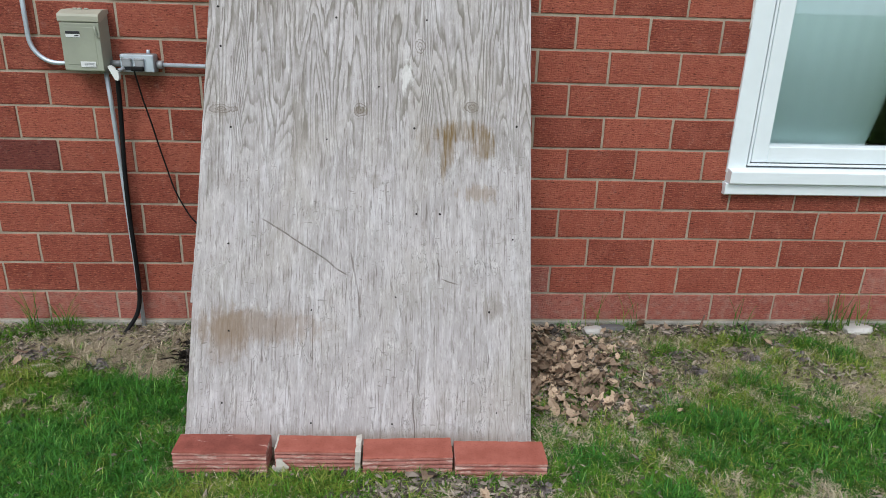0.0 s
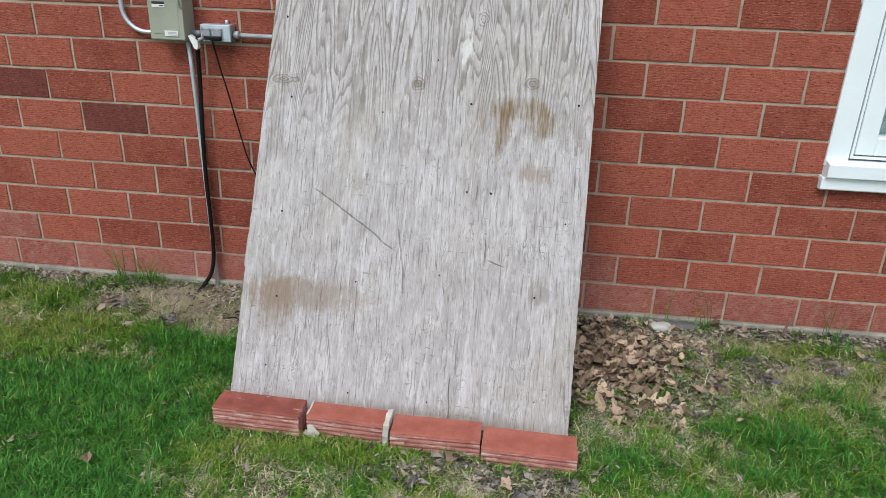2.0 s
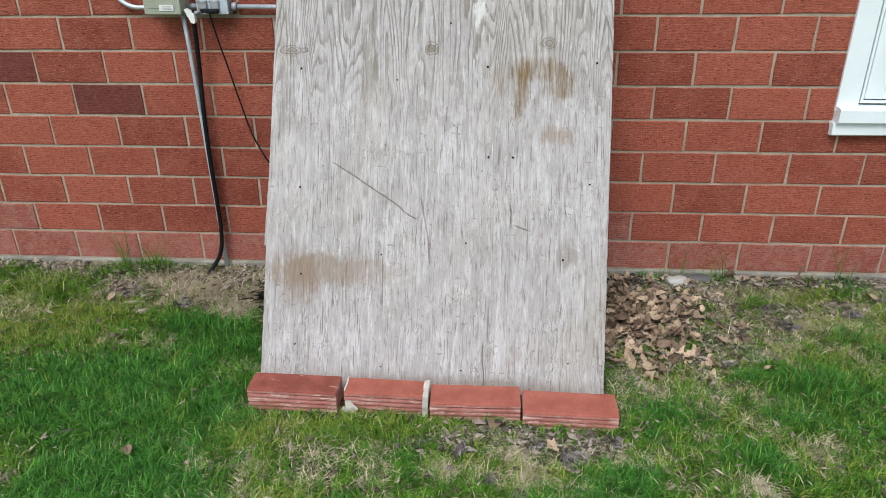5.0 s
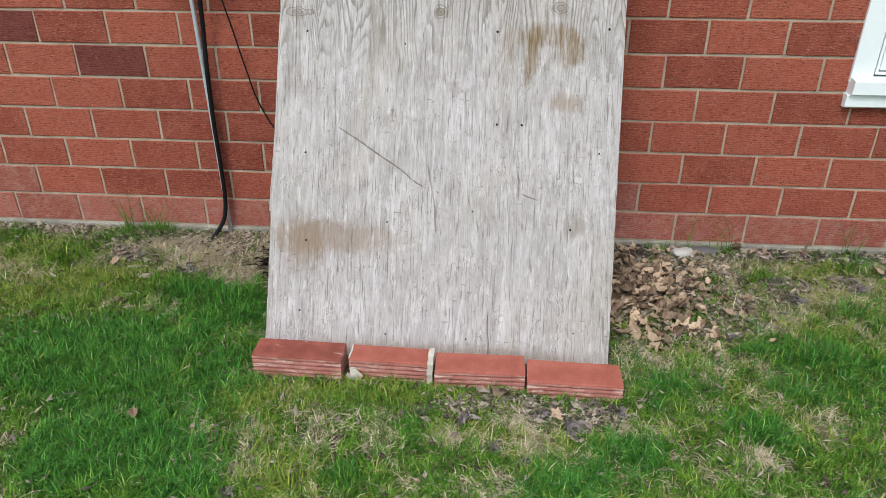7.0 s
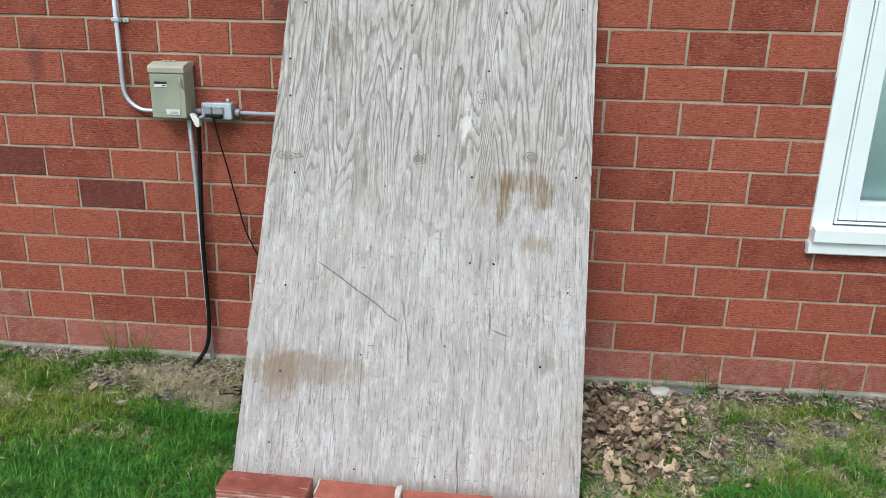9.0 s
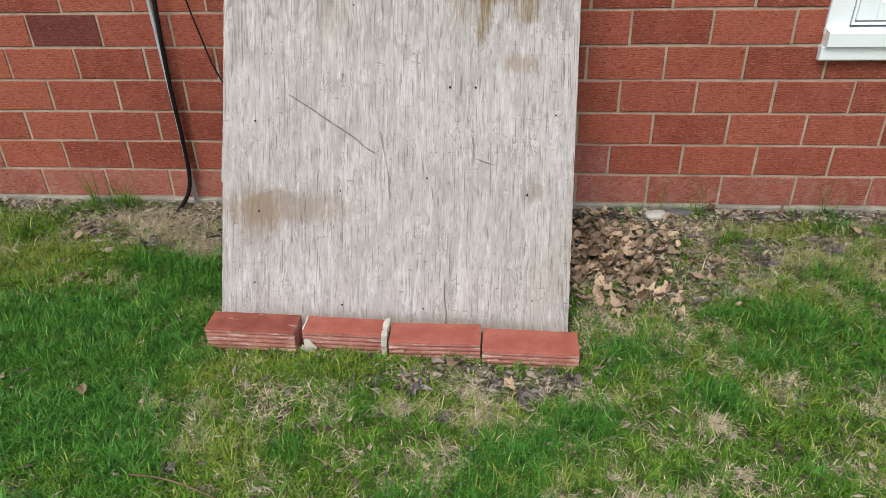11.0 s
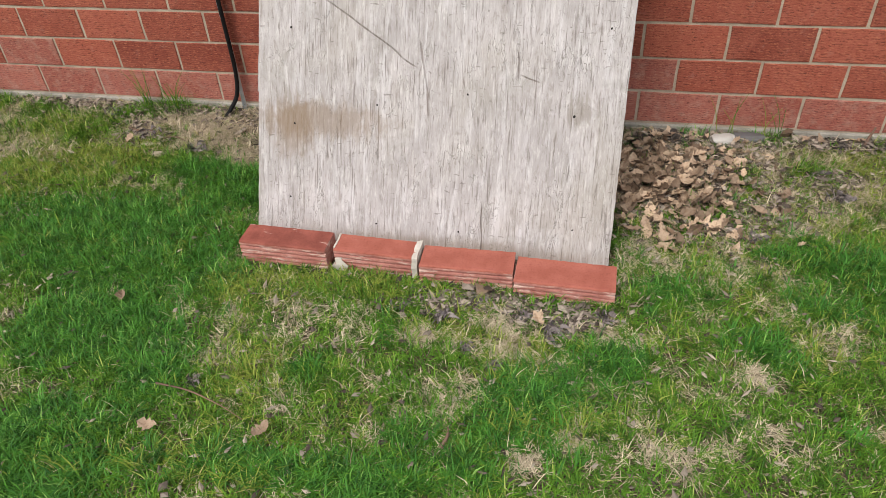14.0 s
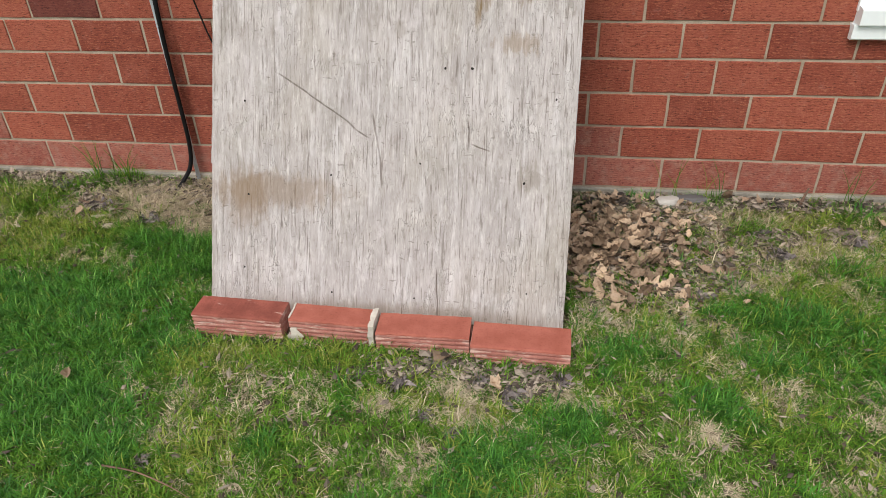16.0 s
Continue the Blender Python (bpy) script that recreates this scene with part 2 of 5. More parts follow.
        stain = n.math('MULTIPLY', stain, n.band(n.math('ADD', drip, n.math('MULTIPLY', check, 0.6)), 0.58, 0.98, 1.0, 0.30))
        c = n.mix(n.math('MULTIPLY', stain, 0.97), c, (0.175, 0.112, 0.042))
        c = n.mix(n.math('MULTIPLY', spot(0.40, 0.87, 0.065, 0.035, 2.4), 0.45), c, (0.24, 0.165, 0.09))
        # damp brown band low down, deepened for the dimmer light there, and a paler scuff
        c = n.mix(n.math('MULTIPLY', spot(-0.40, 0.385, 0.27, 0.065, 1.5), 0.50), c, (0.22, 0.15, 0.09))
        c = n.mix(n.math('MULTIPLY', spot(-0.49, 0.36, 0.09, 0.11, 1.2), 0.48), c, (0.20, 0.13, 0.07))
        # darker strip across the whole foot, just above the bricks
        c = n.mix(n.math('MULTIPLY', spot(0.0, -0.02, 0.62, 0.055, 0.8), 0.45), c, (0.20, 0.15, 0.10))
        c = n.mix(n.math('MULTIPLY', spot(0.135, 1.30, 0.024, 0.055, 3.4), 0.55), c, (0.80, 0.79, 0.77))
        for px, pz, sx, sz, f in ((-0.40, 1.64, 0.02, 0.07, 0.6), (-0.47, 1.66, 0.016, 0.06, 0.5), (-0.26, 1.10, 0.035, 0.14, 0.34), (0.45, 0.46, 0.05, 0.05, 0.5), (0.02, 0.91, 0.02, 0.03, 0.4), (-0.035, 1.17, 0.025, 0.02, 0.75), (0.37, 1.19, 0.03, 0.02, 0.5), (-0.53, 1.16, 0.05, 0.02, 0.35)):
            c = n.mix(n.math('MULTIPLY', spot(px, pz, sx, sz, 2.4), f * 0.85), c, (0.17, 0.14, 0.10))
        for px, pz, sx, sz in ((-0.035, 1.172, 0.030, 0.028), (0.37, 1.19, 0.030, 0.022), (-0.53, 1.165, 0.045, 0.020), (0.18, 1.42, 0.022, 0.03)):
            dx = n.math('DIVIDE', n.math('SUBTRACT', x, px), sx)
            dz = n.math('DIVIDE', n.math('SUBTRACT', z, pz), sz)
            d = n.math('ADD', n.math('SQRT', n.math('ADD', n.math('MULTIPLY', dx, dx), n.math('MULTIPLY', dz, dz))), n.math('ADD', n.math('MULTIPLY', patch, 1.6), n.math('MULTIPLY', mid, -0.8)))
            rings = n.math('MULTIPLY', n.band(n.math('FRACT', n.math('MULTIPLY', d, 2.3)), 0.45, 0.95), n.band(d, 1.9, 1.1))
            c = n.mix(n.math('MULTIPLY', rings, 0.75), c, (0.15, 0.12, 0.095))
        cut = n.math('MAXIMUM', scratch(-0.385, 0.775, -0.06, 0.56, 0.0035), scratch(-0.06, 0.655, -0.022, 0.395, 0.004))
        cut = n.math('MAXIMUM', cut, scratch(-0.275, 0.53, -0.278, 0.42, 0.003))
        cut = n.math('MAXIMUM', cut, scratch(0.165, 0.16, 0.165, -0.1, 0.0025))
        cut = n.math('MAXIMUM', cut, scratch(0.25, 0.64, 0.255, 0.54, 0.0035))
        cut = n.math('MAXIMUM', cut, scratch(0.25, 0.56, 0.33, 0.53, 0.003))
        cut = n.math('MAXIMUM', cut, scratch(-0.43, 1.86, -0.435, 1.72, 0.002))
        c = n.mix(n.math('MULTIPLY', cut, 0.68), c, (0.12, 0.085, 0.065))
        relief = n.math('SUBTRACT', relief, cut)
    return n.done(c, 0.9, 0, n.bump(relief, 0.8, 0.003), Specular_IOR_Level=0.2)


def plain(name, color, rough=0.6, metal=0.0, vary=0.15, grain=60.0, bump=0.1, **more):
    n = Nodes(name)
    o = n.obj()
    big = n.noise(o, grain * 0.12, 4)
    small = n.noise(o, grain, 3)
    dark = tuple(v * (1 - vary) for v in color)
    pale = tuple(min(1.0, v * (1 + vary)) for v in color)
    c = n.mix(n.band(big, 0.3, 0.7), dark, pale)
    c = n.mix(n.band(small, 0.45, 0.75, 0, 0.35), c, dark)
    return n.done(c, rough, metal, n.bump(small, bump, 0.001), **more)


def blade_material(name, a, b, c, tip):
    """Leaf blades, each of its own tone, in drifts and clumps."""
    n = Nodes(name)
    r = n.island()
    p = n.world_place()
    drift = n.noise(p, 2.6, 4, 0.6)
    clump = n.noise(n.scaled(p, (1, 1, 0.1)), 17.0, 3, 0.6)
    col = n.mix(r, a, b)
    col = n.mix(n.band(drift, 0.42, 0.66, 0.0, 0.45), col, c)
    col = n.mix(n.band(clump, 0.50, 0.68, 0.0, 0.55), col, tuple(v * 0.45 for v in a))
    col = n.mix(n.band(clump, 0.46, 0.32, 0.0, 0.45), col, tuple(v * 1.15 for v in b))
    col = n.mix(n.band(n.math('FRACT', n.math('MULTIPLY', r, 13.7)), 0.93, 0.97), col, tip)
    return n.done(col, 0.55, 0, None, Specular_IOR_Level=0.18)


M_TWIG = plain("dry_twig_bark", (0.16, 0.10, 0.07), 0.9, 0, 0.35, 90, 0.5)
M_MORTAR = mortar_material()
M_CONCRETE = concrete_material()
M_SOIL = soil_material()
M_PLY = plywood_material("silvered_plywood_face", True)
M_PLY_BACK = plywood_material("silvered_plywood_rear", False)
# white vinyl with the sky's faint blue cast mixed into its colour
M_WHITE = plain("white_vinyl", (0.84, 0.90, 0.93), 0.35, 0, 0.03, 30, 0.02)
M_GASKET_SHADE = plain("gasket_groove_shade", (0.08, 0.085, 0.09), 0.7)
M_CAULK = plain("old_white_caulk", (0.62, 0.60, 0.58), 0.7, 0, 0.2, 90, 0.6)
M_STEEL = plain("galvanised_steel", (0.58, 0.64, 0.72), 0.36, 0.4, 0.18, 70, 0.06)
M_GREYBOX = plain("cast_grey_metal", (0.33, 0.34, 0.36), 0.5, 0.35, 0.2, 80, 0.1)
M_BEIGE = plain("grey_beige_enamel", (0.33, 0.345, 0.275), 0.5, 0, 0.12, 40, 0.05)
M_BEIGE_TOP = plain("pale_beige_enamel", (0.42, 0.41, 0.33), 0.55, 0, 0.10, 40, 0.05)
M_BLACK = plain("black_rubber", (0.008, 0.008, 0.009), 0.6, 0, 0.3, 60, 0.05, Specular_IOR_Level=0.2)
M_LABEL = plain("white_label", (0.75, 0.75, 0.75), 0.5, 0, 0.04)
M_INK = plain("dark_ink", (0.02, 0.02, 0.025), 0.5, 0, 0.1)
M_HOLE = plain("dark_hole", (0.015, 0.012, 0.01), 0.9, 0, 0.2)
M_PLUG = plain("white_plug", (0.78, 0.78, 0.76), 0.45, 0, 0.04)
M_STONE_PALE = plain("pale_stone", (0.50, 0.48, 0.45), 0.85, 0, 0.25, 55, 0.7)
M_STONE_DARK = plain("dark_stone", (0.13, 0.125, 0.13), 0.85, 0, 0.3, 55, 0.7)
M_STONE_TAN = plain("tan_stone", (0.40, 0.35, 0.27), 0.9, 0, 0.25, 70, 0.6)
M_PLASTER = plain("white_plaster", (0.7, 0.7, 0.68), 0.9, 0, 0.05, 30, 0.1)
M_CURTAIN = plain("pale_blue_green_blind", (0.76, 0.93, 0.95), 0.8, 0, 0.04, 12, 0.02)
M_ROOM_DARK = plain("dark_green_room_gap", (0.10, 0.15, 0.15), 0.9, 0, 0.2, 50, 0.1)
M_STRAW = blade_material("dead_straw_blades", (0.27, 0.22, 0.145), (0.70, 0.61, 0.45), (0.48, 0.405, 0.285), (0.16, 0.115, 0.085))
M_GRASS = blade_material("lawn_blades", (0.024, 0.090, 0.008), (0.135, 0.285, 0.025), (0.074, 0.192, 0.017), (0.34, 0.42, 0.10))
M_GRASS_LUSH = blade_material("lush_lawn_blades", (0.015, 0.080, 0.012), (0.084, 0.262, 0.030), (0.044, 0.168, 0.024), (0.21, 0.40, 0.09))
M_GRASS_YELLOW = blade_material("yellowing_lawn_blades", (0.12, 0.20, 0.022), (0.27, 0.32, 0.055), (0.19, 0.245, 0.040), (0.45, 0.40, 0.17))


def leaf_material(bed):
    n = Nodes("dry_leaf_bed" if bed else "dry_brown_leaf")
    r = n.island() if bed else n.chance()
    o = n.obj()
    col = n.mix(n.math('FRACT', n.math('MULTIPLY', r, 5.7)), (0.13, 0.088, 0.060), (0.64, 0.485, 0.345))
    col = n.mix(n.band(n.noise(o, 8 if not bed else 90, 4), 0.48, 0.72, 0, 0.45), col, (0.20, 0.11, 0.065))
    return n.done(col, 0.75, 0, n.bump(n.noise(o, 160, 3), 0.4, 0.001), Specular_IOR_Level=0.3)


def litter_material():
    n = Nodes("grey_leaf_litter")
    r = n.island()
    col = n.mix(n.math('POWER', r, 1.6), (0.060, 0.046, 0.038), (0.44, 0.375, 0.31))
    return n.done(col, 0.9, 0, None, Specular_IOR_Level=0.15)


M_LEAF, M_LEAF_BED = leaf_material(False), leaf_material(True)
M_LITTER = litter_material()


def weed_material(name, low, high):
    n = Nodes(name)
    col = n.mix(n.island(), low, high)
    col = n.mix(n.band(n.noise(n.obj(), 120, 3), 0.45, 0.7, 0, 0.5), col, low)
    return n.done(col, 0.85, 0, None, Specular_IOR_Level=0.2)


M_WEED = weed_material("grey_dead_weed", (0.045, 0.038, 0.040), (0.34, 0.295, 0.285))
M_WEED_DARK = weed_material("dark_withered_weed", (0.018, 0.015, 0.014), (0.10, 0.085, 0.075))


def loose_brick_material(name, low, high, white):
    n = Nodes(name)
    o = n.obj()
    a = n.noise(o, 12, 5, 0.6)
    b = n.noise(o, 160, 4, 0.6)
    c = n.mix(n.band(a, 0.3, 0.7), low, high)
    c = n.mix(n.band(b, 0.5, 0.75, 0, 0.4), c, (low[0] * 0.5, low[1] * 0.45, low[2] * 0.45))
    streak = n.noise(n.scaled(o, (9, 40, 60)), 1.0, 5, 0.7)
    c = n.mix(n.band(streak, 0.66 - white, 0.78 - white, 0, 0.8), c, (0.66, 0.50, 0.43))
    return n.done(c, 0.85, 0, n.bump(b, 0.4, 0.002), Specular_IOR_Level=0.25)


M_CLAY_SMOOTH = loose_brick_material("smooth_red_clay", (0.315, 0.094, 0.066), (0.415, 0.136, 0.100), 0.0)
M_CLAY_ROUGH = loose_brick_material("rough_red_clay", (0.205, 0.058, 0.043), (0.325, 0.100, 0.074), 0.05)
M_CLAY_RIB = loose_brick_material("ribbed_red_clay", (0.34, 0.125, 0.100), (0.52, 0.245, 0.205), 0.15)
M_MORTAR_PALE = plain("pale_dry_mortar", (0.56, 0.52, 0.46), 0.95, 0, 0.2, 120, 0.8)

# ---- mesh helpers ----


def mesh_of(name, bm, material):
    me = bpy.data.meshes.new(name)
    bm.to_mesh(me)
    bm.free()
    for m in (material if isinstance(material, (list, tuple)) else [material]):
        me.materials.append(m)
    return me


def part(name, bm, material, parent, label=""):
    ob = new(name, mesh_of(name, bm, material))
    ob.parent = parent
    return tagged(ob, label)


def thing(name, m, label, category, group="", kind=""):
    ob = new(name)
    ob.empty_display_size = 0.05
    ob.matrix_world = m
    return tagged(ob, label, category, group, kind)


def box(x0, x1, y0, y1, z0, z1, bevel=0.0, segments=2):
    bm = bmesh.new()
    bmesh.ops.create_cube(bm, size=1.0)
    for v in bm.verts:
        v.co = Vector(((x0 + x1) / 2 + v.co.x * (x1 - x0), (y0 + y1) / 2 + v.co.y * (y1 - y0), (z0 + z1) / 2 + v.co.z * (z1 - z0)))
    if bevel:
        bmesh.ops.bevel(bm, geom=bm.edges[:], offset=bevel, segments=segments, affect='EDGES', profile=0.5)
    return bm


def merge(*bms):
    out = bmesh.new()
    for b in bms:
        me = bpy.data.meshes.new("joint")
        b.to_mesh(me)
        b.free()
        out.from_mesh(me)
        bpy.data.meshes.remove(me)
    return out


def prism(outline, x0, x1):
    """A profile of (y, z) pairs drawn out along x."""
    bm = bmesh.new()
    a = [bm.verts.new((x0, y, z)) for y, z in outline]
    b = [bm.verts.new((x1, y, z)) for y, z in outline]
    k = len(outline)
    for i in range(k):
        bm.faces.new((a[i], a[(i + 1) % k], b[(i + 1) % k], b[i]))
    bm.faces.new(a[::-1])
    bm.faces.new(b)
    bmesh.ops.recalc_face_normals(bm, faces=bm.faces[:])
    return bm


def tube(points, radius, sides=12, caps=True):
    """A round bar along a list of points."""
    bm = bmesh.new()
    pts = [Vector(p) for p in points]
    rings = []
    side = None
    for i, p in enumerate(pts):
        d = (pts[min(i + 1, len(pts) - 1)] - pts[max(i - 1, 0)]).normalized()
        if side is None:
            side = d.orthogonal().normalized()
        side = (side - d * side.dot(d)).normalized()
        up = d.cross(side)
        r = radius[i] if isinstance(radius, (list, tuple)) else radius
        rings.append([bm.verts.new(p + (side * math.cos(a) + up * math.sin(a)) * r) for a in (2 * math.pi * k / sides for k in range(sides))])
    for a, b in zip(rings, rings[1:]):
        for k in range(sides):
            f = bm.faces.new((a[k], a[(k + 1) % sides], b[(k + 1) % sides], b[k]))
            f.smooth = True
    if caps:
        bm.faces.new(rings[0][::-1])
        bm.faces.new(rings[-1])
    bmesh.ops.recalc_face_normals(bm, faces=bm.faces[:])
    return bm


def glide(knots, steps=8):
    """Points on a smooth line through the knots."""
    k = [Vector(p) for p in knots]
    k = [k[0] * 2 - k[1]] + k + [k[-1] * 2 - k[-2]]
    out = []
    for i in range(1, len(k) - 2):
        for s in range(steps):
            t = s / steps
            out.append(0.5 * ((2 * k[i]) + (k[i + 1] - k[i - 1]) * t + (2 * k[i - 1] - 5 * k[i] + 4 * k[i + 1] - k[i + 2]) * t * t + (3 * k[i] - k[i - 1] - 3 * k[i + 1] + k[i + 2]) * t ** 3))
    return out + [k[-2]]


def value_noise(x, y, scale, seed):
    """Smooth noise from 0 to 1 on arrays."""
    table = np.random.RandomState(seed).rand(256, 256)
    u, v = x * scale + 1000.0, y * scale + 1000.0
    i, j = np.floor(u).astype(int), np.floor(v).astype(int)
    fu, fv = u - i, v - j
    fu, fv = fu * fu * (3 - 2 * fu), fv * fv * (3 - 2 * fv)
    g = lambda a, b: table[a % 256, b % 256]
    return (g(i, j) * (1 - fu) + g(i + 1, j) * fu) * (1 - fv) + (g(i, j + 1) * (1 - fu) + g(i + 1, j + 1) * fu) * fv


def fbm(x, y, scale, seed, octaves=3):
    return sum(value_noise(x, y, scale * 2 ** k, seed + k) * 0.5 ** k for k in range(octaves)) / sum(0.5 ** k for k in range(octaves))


# ---- ground ----


def ground_height(x, y):
    """The lawn: nearly level, with a faint hollow before the wall."""
    x, y = np.asarray(x, float), np.asarray(y, float)
    t = np.clip(-y / 0.5, 0, 1)
    t = t * t * (3 - 2 * t)
    rise = np.clip((-y - 1.1) / 0.9, 0, 1)
    near = np.clip(1.2 - np.hypot(x, y + 1) / 6, 0, 1)
    z = -0.002 - 0.022 * t + 0.04 * rise * rise * (3 - 2 * rise)
    z = z + near * np.exp(np.clip(y, -9, 0) / 0.055) * (0.034 * fbm(x, y * 0.2, 7.0, 15) - 0.002)
    return z + near * (0.020 * (fbm(x, y, 2.3, 3) - 0.5) + 0.016 * (fbm(x, y, 11, 8) - 0.5))


def graded(lo, hi, step, reach):
    inner = list(np.arange(lo, hi + step / 2, step))
    out, s = [], step
    while (out[-1] if out else 0) < reach:
        s *= 1.35
        out.append((out[-1] if out else 0) + s)
    return np.array([lo - d for d in out[::-1]] + inner + [hi + d for d in out])


def sheet_mesh(name, xs, ys, height, material):
    gx, gy = np.meshgrid(xs, ys, indexing="ij")
    gz = height(gx, gy)
    nx, ny = len(xs), len(ys)
    verts = np.stack([gx, gy, gz], -1).reshape(-1, 3)
    i, j = np.meshgrid(np.arange(nx - 1), np.arange(ny - 1), indexing="ij")
    a = (i * ny + j).ravel()
    faces = np.stack([a, a + ny, a + ny + 1, a + 1], -1)
    me = bpy.data.meshes.new(name)
    me.from_pydata(verts.tolist(), [], faces.tolist())
    me.materials.append(material)
    me.polygons.foreach_set("use_smooth", [True] * len(me.polygons))
    return me


ground = new("ground", sheet_mesh("ground", graded(-2.9, 2.5, 0.035, 400), graded(-2.6, 0.1, 0.035, 400), ground_height, M_SOIL))
tagged(ground, "patchy spring lawn over brown thatch and soil", "lawn", kind="structure")

# ---- house wall ----
COURSE, FOOT, JOINT = 0.13547, 0.04, 0.0105
TOP, WALL_L, WALL_R = 2.75, -5.2, 5.4
WIN = (1.240, 2.66, 0.74, 2.16)


def slab_with_opening(name, y0, y1, material):
    x0, x1, z0, z1 = WIN
    bm = merge(box(WALL_L, x0, y0, y1, -0.3, TOP), box(x1, WALL_R, y0, y1, -0.3, TOP), box(x0, x1, y0, y1, -0.3, z0), box(x0, x1, y0, y1, z1, TOP))
    return new(name, mesh_of(name, bm, material))


wall = tagged(slab_with_opening("wall_north", 0.0045, 0.24, M_MORTAR), "red clay block wall with sandy mortar joints", "wall", kind="structure")
footing = new("trim", mesh_of("footing", box(WALL_L - 0.01, WALL_R + 0.01, -0.010, 0.2, -0.35, FOOT - 0.004, 0.004), M_CONCRETE))
tagged(footing, "grey weathered concrete footing under the brick wall", "footing", kind="structure")
for nm, b in (("wall_south", (WALL_L, WALL_R, 5.0, 5.2, -0.3, TOP)), ("wall_west", (WALL_L, WALL_L + 0.2, 0.245, 4.995, -0.3, TOP)), ("wall_east", (WALL_R - 0.2, WALL_R, 0.245, 4.995, -0.3, TOP))):
    tagged(new(nm, mesh_of(nm, box(*b), M_PLASTER)), "plain plastered house wall", "wall", kind="structure")
tagged(new("ceiling", mesh_of("ceiling", box(WALL_L, WALL_R, 0.0, 5.2, TOP + 0.004, TOP + 0.2), M_PLASTER)), "plain flat roof slab of the house", "ceiling", kind="structure")
tagged(new("floor", mesh_of("floor", box(WALL_L + 0.21, WALL_R - 0.21, 0.245, 4.99, -0.1, 0.25), M_PLASTER)), "plain room floor behind the window", "floor", kind="structure")

# ---- plywood sheet ----
SKEW = 0.013
LEAN = -math.degrees(math.atan(0.4925))


def sheet(name, u0, u1, v0, v1, y0, y1, material, wear, seed, skew):
    """A thin sheet with a frayed, slightly wavering edge."""
    rnd = random.Random(seed)
    bm = bmesh.new()
    rim = []
    k = 46
    for i in range(k):
        rim.append((u0 + (u1 - u0) * i / k, v0))
    for i in range(70):
        rim.append((u1, v0 + (v1 - v0) * i / 70))
    for i in range(k):
        rim.append((u1 + (u0 - u1) * i / k, v1))
    for i in range(70):
        rim.append((u0, v1 + (v0 - v1) * i / 70))
    rim = [(u + rnd.uniform(-wear, wear) - (0.010 if rnd.random() < 0.03 and u == u1 else 0), v + rnd.uniform(-wear, wear)) for u, v in rim]
    inset = 0.0012
    cu, cv = (u0 + u1) / 2, (v0 + v1) / 2
    shrink = lambda u, v: (u - inset * np.sign(u - cu), v - inset * np.sign(v - cv))
    rows = [[bm.verts.new((*shrink(u, v), 0)) for u, v in rim], [bm.verts.new((u, 0, v)) for u, v in rim], [bm.verts.new((u, 0, v)) for u, v in rim], [bm.verts.new((*shrink(u, v), 0)) for u, v in rim]]
    for row, yy in zip(rows, (y0, y0 + inset, y1 - inset, y1)):
        for vert, (u, v) in zip(row, rim):
            uu, vv = shrink(u, v) if yy in (y0, y1) else (u, v)
            vert.co = (uu + skew * vv, yy, vv)
    c = len(rim)
    for a, b in zip(rows, rows[1:]):
        for i in range(c):
            bm.faces.new((a[i], a[(i + 1) % c], b[(i + 1) % c], b[i]))
    bm.faces.new(rows[0][::-1])
    bm.faces.new(rows[-1])
    bmesh.ops.recalc_face_normals(bm, faces=bm.faces[:])
    return mesh_of(name, bm, material)


SHEET = pose(-0.332, -0.862, 0.0, LEAN, 0, 0)
plywood = thing("plywood_sheet", SHEET, "weathered grey plywood sheet leaning against the brick wall", "plywood sheet")
panel = new("panel", sheet("panel", -0.593, 0.598, -0.10, 1.869, 0.0, 0.017, M_PLY, 0.0010, 4, SKEW))
panel.parent = plywood
rear = thing("plywood_sheet", SHEET, "second weathered plywood sheet standing behind the front one", "plywood sheet")
rear_panel = new("panel", sheet("panel", -0.620, 0.52, 0.470, 1.852, 0.021, 0.036, M_PLY_BACK, 0.0012, 9, 0.040))
rear_panel.parent = rear


def nail_hole(u, v, r):
    bm = bmesh.new()
    bmesh.ops.create_circle(bm, cap_ends=True, segments=9, radius=r, matrix=Matrix.Translation((u, -0.0006, v)) @ Matrix.Rotation(radians(90), 4, 'X'))
    for vert in bm.verts:
        vert.co.x += random.uniform(-0.15, 0.15) * r
        vert.co.z += random.uniform(-0.3, 0.3) * r
    part("nail_hole", bm, M_HOLE, plywood)


for u, v in ((-0.522, 1.784), (-0.105, 1.78), (0.26, 1.757), (0.545, 1.776), (-0.499, 1.098), (0.161, 1.107), (0.538, 1.12), (-0.492, 0.677), (-0.197, 0.444), (0.098, 0.49), (0.432, 0.438), (-0.48, 0.371),
             (-0.495, 0.125), (-0.19, 0.055), (0.09, 0.05), (0.455, 0.085), (-0.56, 1.55), (0.17, 0.79), (0.255, 0.79), (0.52, 0.70), (-0.13, 1.52), (0.205, 1.52), (-0.155, 1.06), (0.03, 1.26), (-0.545, 1.40)):
    nail_hole(u + 0.021, v, random.uniform(0.003, 0.0046))

# ---- loose bricks that hold the sheet's foot ----


